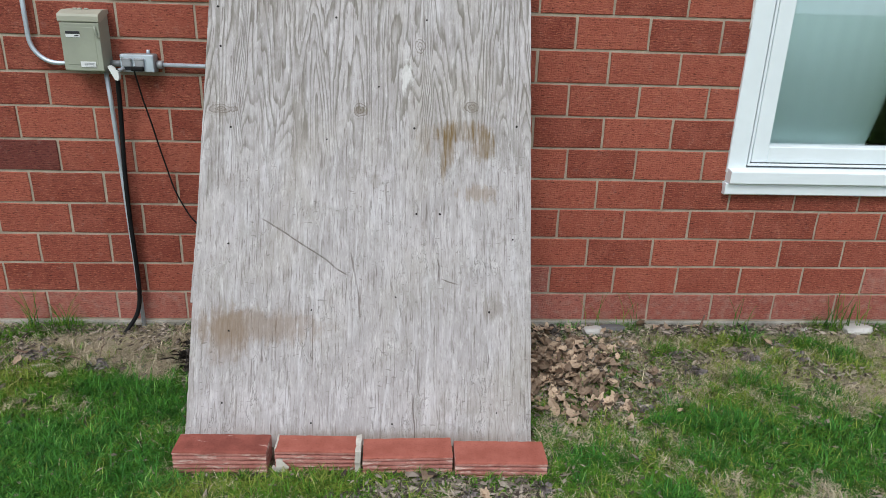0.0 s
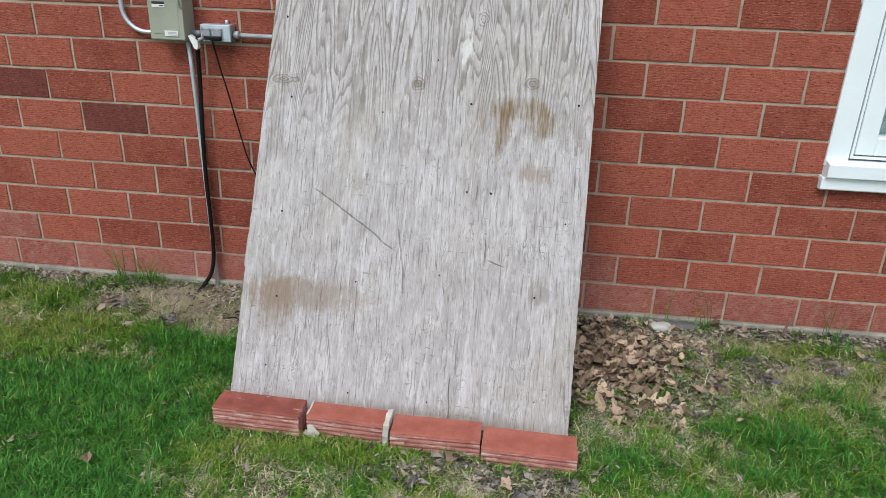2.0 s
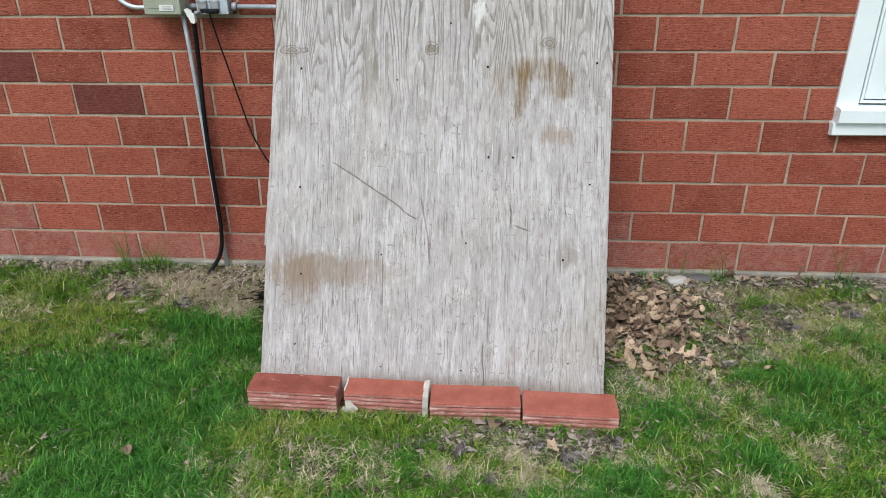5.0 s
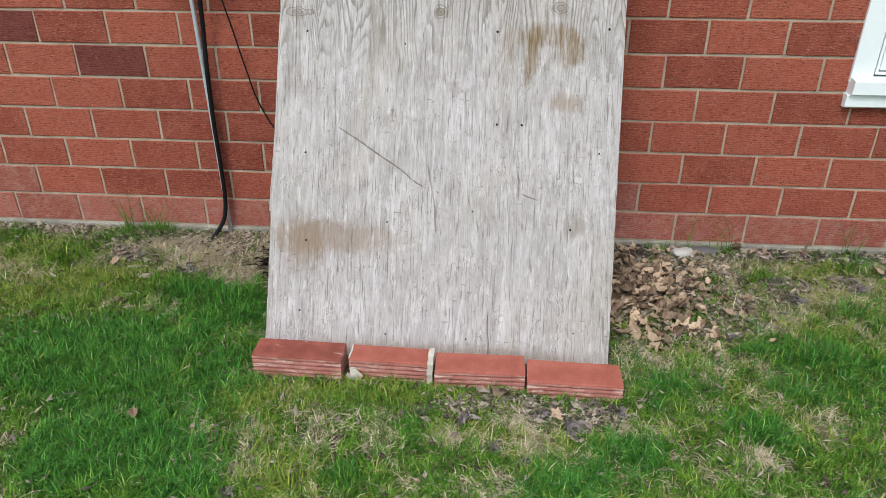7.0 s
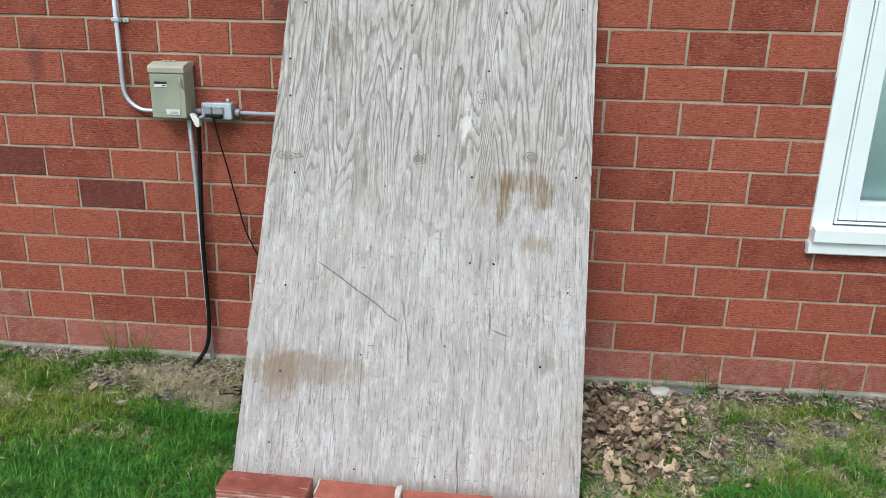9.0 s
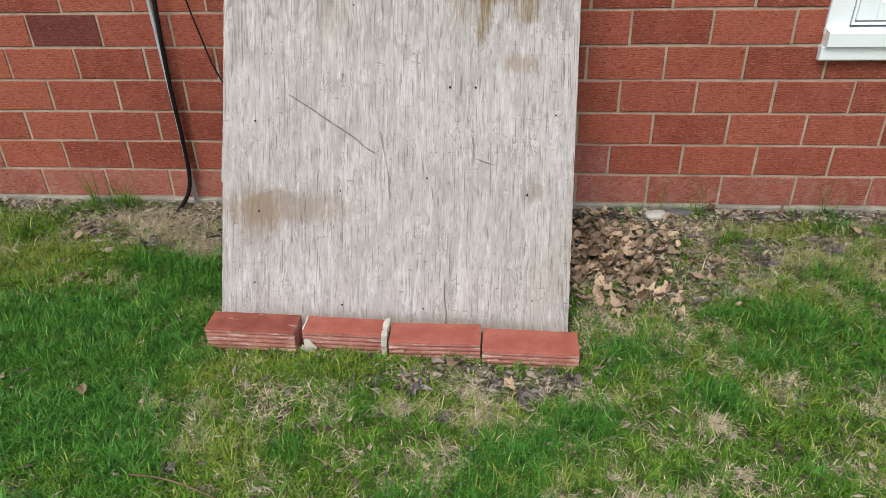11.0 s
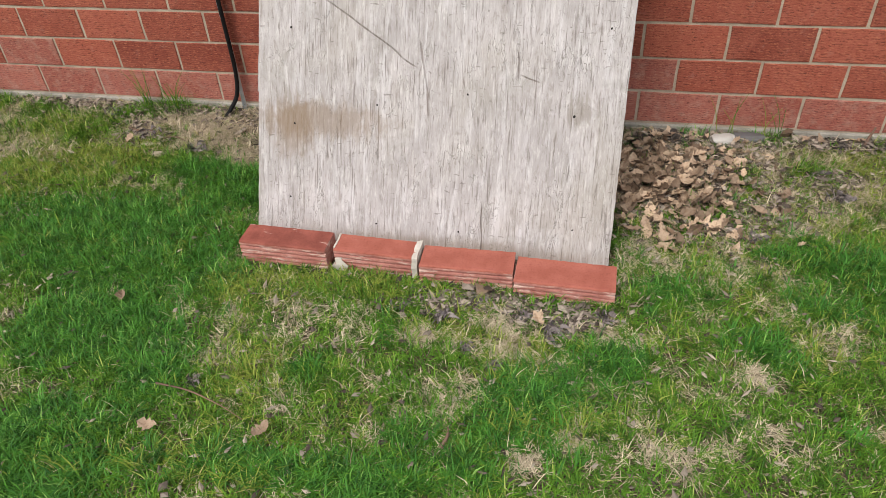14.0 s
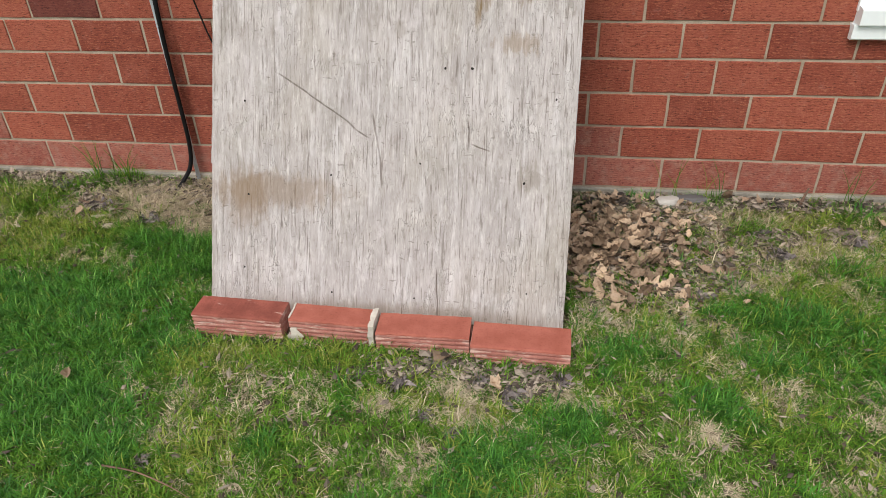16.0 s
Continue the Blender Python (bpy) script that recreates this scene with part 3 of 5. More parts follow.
def worn_prism(outline, x0, x1, steps, wear, seed):
    """A profile of (y, z) pairs drawn out along x, its edges knocked and uneven."""
    bm = bmesh.new()
    off = Vector((seed * 7.7, seed * 2.3, 0))
    rows = []
    for i in range(steps + 1):
        x = x0 + (x1 - x0) * i / steps
        row = []
        for j, (y, z) in enumerate(outline):
            p = Vector((x * 60, j * 1.7, seed)) + off
            dent = max(0.0, noise.noise(p * 0.8) - 0.25) * 2.2
            row.append(bm.verts.new((x + (wear * noise.noise(p * 2.1) if i in (0, steps) else 0), y + wear * (0.5 * noise.noise(p) + dent), z + wear * 0.5 * noise.noise(p + Vector((0, 0, 9))) - wear * dent * 0.5)))
        rows.append(row)
    k = len(outline)
    for a, b in zip(rows, rows[1:]):
        for q in range(k):
            bm.faces.new((a[q], a[(q + 1) % k], b[(q + 1) % k], b[q]))
    bm.faces.new(rows[0][::-1])
    bm.faces.new(rows[-1])
    bmesh.ops.recalc_face_normals(bm, faces=bm.faces[:])
    return bm


def mortar_slab(x0, x1, y0, y1, z0, z1, seed, rough=0.004):
    """A torn plate of old mortar."""
    bm = box(x0, x1, y0, y1, z0, z1)
    bmesh.ops.subdivide_edges(bm, edges=bm.edges[:], cuts=6, use_grid_fill=True)
    for v in bm.verts:
        q = v.co * 38 + Vector((seed * 5.1, seed, 0))
        v.co += Vector((noise.noise(q) * rough, noise.noise(q + Vector((4, 0, 7))) * rough * 1.6, noise.noise(q + Vector((9, 3, 0))) * rough * 1.8))
    return bm


def ribbed_brick(name, m, length, depth, height, top_material, ribs, label, seed, mortared=False):
    """A clay block: smooth or rough top, ribbed front, worn edges; one has mortar left on its ends."""
    ob = thing(name, m, label, "brick", "loose bricks along the plywood foot")
    g = 0.0095
    outline = [(depth, 0.0), (depth, height - 0.004), (depth - 0.004, height), (0.006, height), (0.0015, height - 0.002), (0.0, height - 0.006)]
    z = height - 0.013
    for i in range(ribs):
        outline += [(0.0, z), (g, z - 0.003), (g, z - 0.0065), (0.0, z - 0.0095)]
        z -= 0.0165
    outline += [(0.0, 0.0)]
    bm = worn_prism(outline, -length / 2, length / 2, 34, 0.0022, seed)
    for f in bm.faces:
        f.material_index = 0 if f.calc_center_median().z > height - 0.005 else 1
    body = new("body", mesh_of("body", bm, [top_material, M_CLAY_RIB]))
    body.parent = ob
    if mortared:
        h = length / 2
        part("mortar", mortar_slab(h - 0.006, h + 0.011, -0.008, depth * 0.96, 0.0, height + 0.003, 1), M_MORTAR_PALE, ob, "pale old mortar plate stuck to its end")
        part("mortar", mortar_slab(-h - 0.002, -h + 0.003, 0.010, depth * 0.95, height * 0.80, height + 0.002, 2, 0.0015), M_MORTAR_PALE, ob, "thin rim of pale mortar on its end")
        wedge = prism([(-0.005, 0.036), (-0.007, 0.062), (-0.004, 0.086), (0.012, 0.086), (0.012, 0.036)], 0.0, 1.0)
        for v in wedge.verts:
            v.co.x = -h + 0.004 + (0.050 * (1 - abs(v.co.z - 0.055) / 0.05) if v.co.x > 0.5 else 0.0)
        part("mortar", wedge, M_MORTAR_PALE, ob, "pale mortar wedge on its ribbed side")
        part("mortar", mortar_slab(-h - 0.012, -h + 0.004, -0.004, 0.02, 0.020, 0.052, 5, 0.005), M_MORTAR_PALE, ob, "pale mortar crumb at its lower corner")
    return ob


ribbed_brick("brick", pose(-0.772, -1.010, -0.056, 1, 0.5, -1), 0.296, 0.098, 0.117, M_CLAY_ROUGH, 6, "rough dark red ribbed clay brick at the plywood foot", 1)
ribbed_brick("brick", pose(-0.466, -1.006, -0.062, 1, 0.8, -1), 0.264, 0.086, 0.120, M_CLAY_SMOOTH, 6, "chipped red ribbed clay brick with mortar on its ends", 2, True)
ribbed_brick("brick", pose(-0.168, -1.022, -0.052, 0, 0.2, 1), 0.292, 0.106, 0.094, M_CLAY_SMOOTH, 5, "smooth red ribbed clay brick with a chipped corner", 3)
ribbed_brick("brick", pose(0.134, -1.055, -0.054, 0, 0.3, -1.2), 0.299, 0.120, 0.094, M_CLAY_SMOOTH, 5, "smooth red ribbed clay brick lying at the sheet's corner", 4)

# ---- window ----
wx0, wx1, wz0, wz1 = WIN
window = thing("window_1", pose(0, 0, 0), "white vinyl window with a drawn pale blind behind glass", "window", kind="structure")


def picture_frame(x0, x1, z0, z1, w, y0, y1, bevel):
    return merge(box(x0, x0 + w, y0, y1, z0, z1, bevel), box(x1 - w, x1, y0, y1, z0, z1, bevel), box(x0 + w, x1 - w, y0, y1, z0, z0 + w, bevel), box(x0 + w, x1 - w, y0, y1, z1 - w, z1, bevel))


part("casing", merge(box(1.228, 1.312, -0.012, 0.10, 0.760, wz1 + 0.07, 0.003), box(wx1 - 0.085, wx1 + 0.012, -0.012, 0.10, 0.772, wz1 + 0.07, 0.003), box(1.3125, wx1 - 0.0855, -0.012, 0.10, wz1 - 0.03, wz1 + 0.07, 0.003)), M_WHITE, window)
part("sill", prism([(0.10, 0.787), (0.004, 0.785), (-0.050, 0.776), (-0.053, 0.772), (-0.053, 0.724), (-0.050, 0.721), (0.10, 0.721)], 1.231, wx1 + 0.02), M_WHITE, window, "white sill nosing")
part("apron", prism([(0.10, 0.719), (-0.030, 0.719), (-0.034, 0.716), (-0.034, 0.672), (-0.028, 0.667), (-0.004, 0.667), (-0.004, 0.700), (0.10, 0.700)], 1.223, wx1 + 0.035), M_WHITE, window, "white lower sill flashing")
# dark backing puts the shade of the narrow gaps into its colour
part("gasket", picture_frame(1.313, wx1 - 0.086, 0.788, wz1 - 0.031, 0.026, 0.002, 0.10, 0), M_GASKET_SHADE, window, "thin glazing groove, darkened for the shade in its gaps")
part("stop", picture_frame(1.318, wx1 - 0.091, 0.793, wz1 - 0.036, 0.010, -0.009, 0.09, 0.002), M_WHITE, window)
part("sash", picture_frame(1.333, wx1 - 0.106, 0.808, wz1 - 0.051, 0.070, -0.005, 0.085, 0.004), M_WHITE, window)


def glass_material():
    n = Nodes("window_glass")
    t = n.tree
    clear = t.nodes.new("ShaderNodeBsdfTransparent")
    clear.inputs[0].default_value = (0.93, 0.97, 0.97, 1)
    gloss = t.nodes.new("ShaderNodeBsdfGlossy")
    gloss.inputs["Roughness"].default_value = 0.02
    f = t.nodes.new("ShaderNodeFresnel")
    f.inputs[0].default_value = 1.7
    m = t.nodes.new("ShaderNodeMixShader")
    o = t.nodes.new("ShaderNodeOutputMaterial")
    t.links.new(f.outputs[0], m.inputs[0])
    t.links.new(clear.outputs[0], m.inputs[1])
    t.links.new(gloss.outputs[0], m.inputs[2])
    t.links.new(m.outputs[0], o.inputs[0])
    return n.mat


pane = part("pane", box(1.395, wx1 - 0.172, 0.050, 0.056, 0.868, wz1 - 0.117), glass_material(), window, "clear pane with a faint blue-green cast")
pane.visible_shadow = False
part("caulk", tube(glide([(1.2265 + 0.0012 * math.sin(k * 2.3), -0.002, 1.36 + k * 0.05) for k in range(16)], 3), [0.0042 + 0.0022 * noise.noise(Vector((k * 0.9, 0, 0))) for k in range(46)], 8), M_CAULK, window, "ragged bead of old white caulk")

# lightly rippled blind behind the glass; dark sheet beside it painted as unlit room
def rippled(x0, x1, y, z0, z1, amp, wave, thick):
    bm = bmesh.new()
    k = 60
    rows = []
    for dy in (0, thick):
        rows.append([[bm.verts.new((x0 + (x1 - x0) * i / k, y + dy + amp * math.sin(i / k * (x1 - x0) * wave) + 0.25 * amp * math.sin(i * 0.9), z)) for i in range(k + 1)] for z in (z0, z1)])
    for a, b in rows:
        for i in range(k):
            f = bm.faces.new((a[i], a[i + 1], b[i + 1], b[i]))
            f.smooth = True
    for z in (0, 1):
        for i in range(k):
            bm.faces.new((rows[0][z][i], rows[0][z][i + 1], rows[1][z][i + 1], rows[1][z][i]))
    bmesh.ops.recalc_face_normals(bm, faces=bm.faces[:])
    return bm


blind = new("window_blind", mesh_of("window_blind", rippled(1.30, 1.97, 0.092, 0.72, 2.2, 0.003, 9.0, 0.002), M_CURTAIN))
tagged(blind, "pale blue-green fabric blind drawn behind the window glass", "blind")
drape = new("window_room_gap", mesh_of("window_room_gap", rippled(1.94, 2.62, 0.150, 0.70, 2.2, 0.018, 45.0, 0.003), M_ROOM_DARK))
tagged(drape, "dark green sheet standing in for the unlit room beside the blind", "drape")

# ---- electrical fittings ----
PX, PZ = -1.408, 1.143
breaker = thing("breaker_box", pose(PX, 0, PZ), "grey-beige outdoor breaker box on the brick wall", "breaker box")
part("body", prism([(-0.003, 0.0), (-0.086, 0.004), (-0.086, 0.19), (-0.003, 0.207)], -0.072, 0.068), M_BEIGE, breaker)
bm = prism([(-0.087, -0.003), (-0.100, -0.003), (-0.102, 0.0), (-0.102, 0.171), (-0.100, 0.1745), (-0.087, 0.1745)], -0.074, 0.070)
bmesh.ops.bevel(bm, geom=bm.edges[:], offset=0.0015, segments=1, affect='EDGES')
cover = part("cover", bm, M_BEIGE, breaker)
part("cover_recess", box(-0.058, 0.052, -0.1035, -0.1015, 0.020, 0.158, 0.001, 1), M_BEIGE, cover)
part("slot", box(-0.054, -0.002, -0.1055, -0.1030, 0.133, 0.143, 0.001, 1), M_INK, cover, "black label strip")
lab = part("label", box(-0.054, -0.002, -0.1053, -0.1030, 0.121, 0.1325, 0), M_LABEL, cover, "white label with a dark line")
part("label_line", box(-0.022, -0.006, -0.1060, -0.1050, 0.125, 0.129), M_INK, cover)
part("label", box(-0.012, 0.044, -0.1053, -0.1030, 0.012, 0.033, 0), M_LABEL, cover, "white label with grey bars")
for k in range(3):
    part("label_line", box(0.002, 0.038, -0.1060, -0.1050, 0.016 + k * 0.005, 0.018 + k * 0.005), M_GREYBOX, cover)
bm = prism([(-0.002, 0.208), (-0.088, 0.176), (-0.103, 0.176), (-0.105, 0.179), (-0.105, 0.197), (-0.101, 0.205), (-0.060, 0.219), (-0.002, 0.221)], -0.077, 0.073)
part("rain_hood", bm, M_BEIGE_TOP, breaker, "paler sloping rain hood")
for k in (-0.03, -0.012, 0.012):
    part("knockout", tube([(k, -0.05, 0.219), (k, -0.05, 0.2255)], 0.008, 10), M_BEIGE_TOP, breaker)
part("latch", tube(glide([(0.054, -0.103, 0.160), (0.058, -0.110, 0.150), (0.060, -0.108, 0.130), (0.066, -0.100, 0.118)], 4), 0.004, 8), M_BEIGE, breaker)
part("hub", tube([(0.050, -0.045, 0.004), (0.050, -0.045, -0.012)], 0.017, 14), M_GREYBOX, breaker)

R = 0.0090


def clip(parent, x, z):
    part("strap", merge(box(x - 0.016, x + 0.016, -0.037, -0.010, z - 0.009, z + 0.009, 0.003, 1), box(x + 0.0165, x + 0.042, -0.006, -0.001, z - 0.009, z + 0.009, 0.001, 1)), M_STEEL, parent, "pressed steel strap")
    part("screw", tube([(x + 0.031, -0.006, z), (x + 0.031, -0.009, z)], 0.0045, 8), M_GREYBOX, parent)


feed = thing("conduit", pose(-1.640, 0, 1.16), "galvanised steel conduit bending down into the breaker box", "conduit")
arc = [(0.0, -0.024, 1.5), (0.0, -0.024, 0.11)]
arc += [(0.10 - 0.10 * math.cos(a), -0.024, 0.10 - 0.10 * math.sin(a)) for a in (math.pi / 2 * k / 10 for k in range(1, 11))]
arc += [(0.158, -0.024, 0.0)]
part("pipe", tube(arc, R, 14), M_STEEL, feed)
part("connector", tube([(0.138, -0.024, 0.0), (0.155, -0.024, 0.0)], 0.016, 12), M_GREYBOX, feed)
clip(feed, 0.0, 0.362)
drop = thing("conduit", pose(-1.358, 0, 0), "galvanised steel conduit running down into the ground", "conduit")
part("pipe", tube([(0.0, -0.040, 1.135), (0.001, -0.030, 1.02), (0.002, -0.026, 0.9), (0.012, -0.024, 0.3), (0.016, -0.024, -0.12)], R, 14), M_STEEL, drop)
cross = thing("conduit", pose(-1.160, 0, 1.163), "galvanised steel conduit running behind the plywood", "conduit")
part("pipe", tube([(0.0, -0.026, 0), (1.1, -0.026, -0.01)], R * 0.95, 14), M_STEEL, cross)
part("connector", tube([(0.0, -0.026, 0), (0.022, -0.026, 0)], 0.0165, 12), M_GREYBOX, cross)

outlet = thing("outlet_box", pose(-1.232, 0, 1.168), "grey cast metal outdoor outlet box with cords plugged in", "outlet box")
part("body", box(-0.062, 0.068, -0.052, -0.002, -0.034, 0.036, 0.006), M_GREYBOX, outlet)
part("plate", box(-0.060, 0.066, -0.057, -0.0525, -0.032, 0.034, 0.002, 1), M_STEEL, outlet)
part("lug", tube([(0.035, -0.010, 0.034), (0.035, -0.010, 0.05)], 0.007, 10), M_STEEL, outlet)
for k in (-0.034, 0.014):
    lid = part("flip_lid", merge(box(k - 0.017, k + 0.019, -0.068, -0.0575, -0.012, 0.018, 0.004), tube([(k - 0.018, -0.064, 0.016), (k + 0.020, -0.064, 0.016)], 0.005, 8)), M_GREYBOX, outlet)
    part("socket_face", box(k - 0.014, k + 0.016, -0.0600, -0.0575, -0.026, -0.0125, 0.001, 1), M_INK, outlet)
part("nipple", tube([(-0.062, -0.028, -0.004), (-0.105, -0.028, -0.004)], 0.013, 12), M_GREYBOX, outlet)
for sx in (-0.052, 0.058):
    part("screw", tube([(sx, -0.057, 0.026), (sx, -0.060, 0.026)], 0.004, 8), M_STEEL, outlet)

thick = thing("power_cord", pose(0, 0, 0), "thick black power cord with a white plug", "cord")
part("cable", tube(glide([(-1.296, -0.085, 1.150), (-1.303, -0.075, 1.10), (-1.318, -0.052, 0.95), (-1.331, -0.048, 0.75), (-1.336, -0.047, 0.55), (-1.334, -0.047, 0.36), (-1.336, -0.047, 0.20), (-1.352, -0.055, 0.10), (-1.390, -0.075, 0.035), (-1.425, -0.095, -0.01), (-1.45, -0.11, -0.05)], 8), 0.0092, 10), M_BLACK, thick)
plug = prism([(-1.326, 1.158), (-1.318, 1.163), (-1.288, 1.141), (-1.287, 1.114), (-1.294, 1.106), (-1.304, 1.110)], -0.100, -0.078)
for v in plug.verts:
    v.co = Vector((v.co.y, v.co.x, v.co.z))
bmesh.ops.recalc_face_normals(plug, faces=plug.faces[:])
part("plug", plug, M_PLUG, thick, "white angled plug")
part("plug_neck", tube([(-1.290, -0.088, 1.142), (-1.272, -0.074, 1.150)], [0.009, 0.007], 10), M_GREYBOX, thick)
thin = thing("power_cord", pose(0, 0, 0), "thin black cord dropping behind the plywood", "cord")
part("cable", tube(glide([(-1.236, -0.078, 1.148), (-1.232, -0.070, 1.11), (-1.224, -0.050, 1.03), (-1.205, -0.035, 0.925), (-1.188, -0.032, 0.84), (-1.166, -0.034, 0.75), (-1.142, -0.038, 0.66), (-1.105, -0.045, 0.58), (-1.06, -0.05, 0.515), (-0.95, -0.06, 0.44), (-0.80, -0.06, 0.40)], 6), 0.0035, 8), M_BLACK, thin)
part("plug", merge(box(-1.250, -1.200, -0.078, -0.0585, 1.140, 1.158, 0.006)), M_BLACK, thin)

# ---- stones ----


def stone(x, y, sx, sy, sz, material, label, seed, turn=0.0, sink=0.4):
    bm = bmesh.new()
    bmesh.ops.create_icosphere(bm, subdivisions=3, radius=1.0)
    off = Vector((seed * 3.1, seed * 1.7, 0))
    for v in bm.verts:
        d = v.co.normalized()
        k = 0.85 + 0.3 * noise.noise(d * 1.3 + off) + 0.12 * noise.noise(d * 3.7 + off)
        v.co = Vector((max(-0.75, min(0.75, d.x * k)) * sx, max(-0.75, min(0.75, d.y * k)) * sy, max(-0.8, min(0.62, d.z * k)) * sz))
    ob = new("stone", mesh_of("stone", bm, material))
    ob.matrix_world = pose(x, y, float(ground_height(x, y)) + sz * (0.7 - sink), 0, 0, turn)
    return tagged(ob, label, "stone", "stones by the wall")


stone(0.690, -0.075, 0.060, 0.035, 0.030, M_STONE_PALE, "small white stone by the concrete footing", 1, 8, 0.1)
stone(0.785, -0.050, 0.085, 0.035, 0.028, M_STONE_DARK, "flat dark grey stone by the footing", 2, -4, 0.2)
stone(1.975, -0.060, 0.095, 0.050, 0.028, M_STONE_PALE, "broad pale grey stone by the footing", 3, 5, 0.1)
stone(-1.58, -0.397, 0.028, 0.016, 0.014, M_STONE_TAN, "small pale tan stone lying in the grass", 6, 15, 0.0)
stone(-1.644, -0.335, 0.055, 0.009, 0.010, M_STONE_TAN, "thin pale stone chip on the bare soil", 7, 12, 0.0)
stone(1.72, -0.05, 0.032, 0.022, 0.018, M_STONE_PALE, "small pale stone half sunk by the footing", 4, 20, 0.3)

# ---- dry leaves ----


def leaf_mesh(seed):
    """A dry leaf: ragged, lobed outline, creased along its rib and crumpled."""
    rnd = random.Random(seed)
    bm = bmesh.new()
    k = 9
    width = rnd.uniform(0.45, 0.78)
    curl, cup, twist = rnd.uniform(-0.7, 1.3), rnd.uniform(-0.4, 1.1), rnd.uniform(-1.2, 1.2)
    off = Vector((seed * 3.3, seed * 1.9, seed * 0.7))
    rows = []
    for i in range(k + 1):
        t = i / k
        row = []
        for s in (-1.0, -0.5, 0.0, 0.5, 1.0):
            w = width * 0.5 * math.sin(math.pi * min(1, t * 0.96 + 0.02)) ** 0.7 * (0.88 + 0.20 * math.cos(i * 2.6 + seed)) * (1 + rnd.uniform(-0.15, 0.15) * abs(s))
            y = s * w
            z = cup * abs(s) * w + curl * (t - 0.5) ** 2 + twist * (t - 0.5) * y + 0.13 * noise.noise(Vector((t * 4, y * 6, 0)) + off)
            row.append(bm.verts.new((t - 0.5 + 0.03 * rnd.uniform(-1, 1) * abs(s), y, z)))
        rows.append(row)
    for a, b in zip(rows, rows[1:]):
        for s in range(4):
            bm.faces.new((a[s], a[s + 1], b[s + 1], b[s])).smooth = rnd.random() < 0.5
    stem = bm.verts.new((-0.5 - 0.22, 0.02, 0.03))
    bm.faces.new((rows[0][1], rows[0][3], stem))
    return mesh_of("leaf", bm, M_LEAF)


LEAVES = [leaf_mesh(s) for s in range(14)]


def put_leaf(name, x, y, size, lift, parent=None, tilt=38.0, turn=None):
    ob = new(name, LEAVES[random.randrange(len(LEAVES))])
    ob.parent = parent
    ob.matrix_world = pose(x, y, float(ground_height(x, y)) + lift, random.uniform(-tilt, tilt), random.uniform(-tilt, tilt), random.uniform(0, 360) if turn is None else turn) @ Matrix.Scale(size, 4)
    return ob


random.seed(21)
pile = thing("leaf_pile", pose(0, 0, 0), "pile of curled dry brown leaves beside the plywood", "leaf pile")
made = 0
while made < 275:
    x, y = random.gauss(0.45, 0.150), random.gauss(-0.40, 0.165)
    if x < 0.24 or x > 0.90 or y > -0.03 or y < -0.78 or (x < 0.36 and y < -0.70):
        continue
    put_leaf("leaf", x, y, random.uniform(0.028, 0.066), random.uniform(0.018, 0.05) * (1.3 - 1.2 * math.hypot((x - 0.50) / 0.4, (y + 0.38) / 0.4)) + 0.012, pile, 48.0)
    made += 1
bed = bmesh.new()
for k in range(520):
    x, y = random.gauss(0.46, 0.17), random.gauss(-0.33, 0.18)
    if x < 0.20 or y > -0.03 or y < -0.74:
        continue
    base = len(bed.verts)
    bed.from_mesh(LEAVES[random.randrange(len(LEAVES))])
    m = pose(x, y, float(ground_height(x, y)) + random.uniform(0.008, 0.026), random.uniform(-45, 45), random.uniform(-45, 45), random.uniform(0, 360)) @ Matrix.Scale(random.uniform(0.025, 0.058), 4)
    bed.verts.ensure_lookup_table()
    for v in bed.verts[base:]:
        v.co = m @ v.co
tagged(part("leaf_bed", bed, M_LEAF_BED, pile, "broken brown leaves deeper in the pile"), kind="stuff")
for x, y in ((-0.843, -1.720), (-0.555, -1.692), (-1.205, -1.265), (0.070, -1.170)):
    tagged(put_leaf("dry_leaf", x, y, 0.052, 0.034, None, 10), "single pale brown dry leaf on the grass", "leaf", "single leaves on the lawn")
for x, y, s in ((0.87, -0.411, 0.06), (0.93, -0.04, 0.075), (1.17, -0.04, 0.06), (1.456, -0.187, 0.055), (0.072, -1.154, 0.045), (0.335, -0.56, 0.055), (0.446, -0.70, 0.055), (0.574, -0.62, 0.05), (0.40, -0.62, 0.05), (1.00, -0.05, 0.06), (1.05, -0.06, 0.05), (0.33, -0.70, 0.07), (0.45, -0.74, 0.065), (0.385, -0.66, 0.06), (-0.10, -1.075, 0.06), (0.84, -0.52, 0.06), (1.20, -0.04, 0.05), (-1.74, -0.33, 0.05), (0.64, -0.62, 0.055)):
    tagged(put_leaf("dry_leaf", x, y, s, 0.03, None, 25), "curled dry brown leaf lying on the lawn", "leaf", "single leaves on the lawn")

# ---- grass, straw and litter ----
GRASS_X, GRASS_Y = (-2.95, 2.35), (-2.25, 0.0)


def blobs(x, y, spots):
    f = np.zeros_like(x)
    for cx, cy, sx, sy, a in spots:
        f += a * np.exp(-(((x - cx) / sx) ** 2 + ((y - cy) / sy) ** 2))
    return f


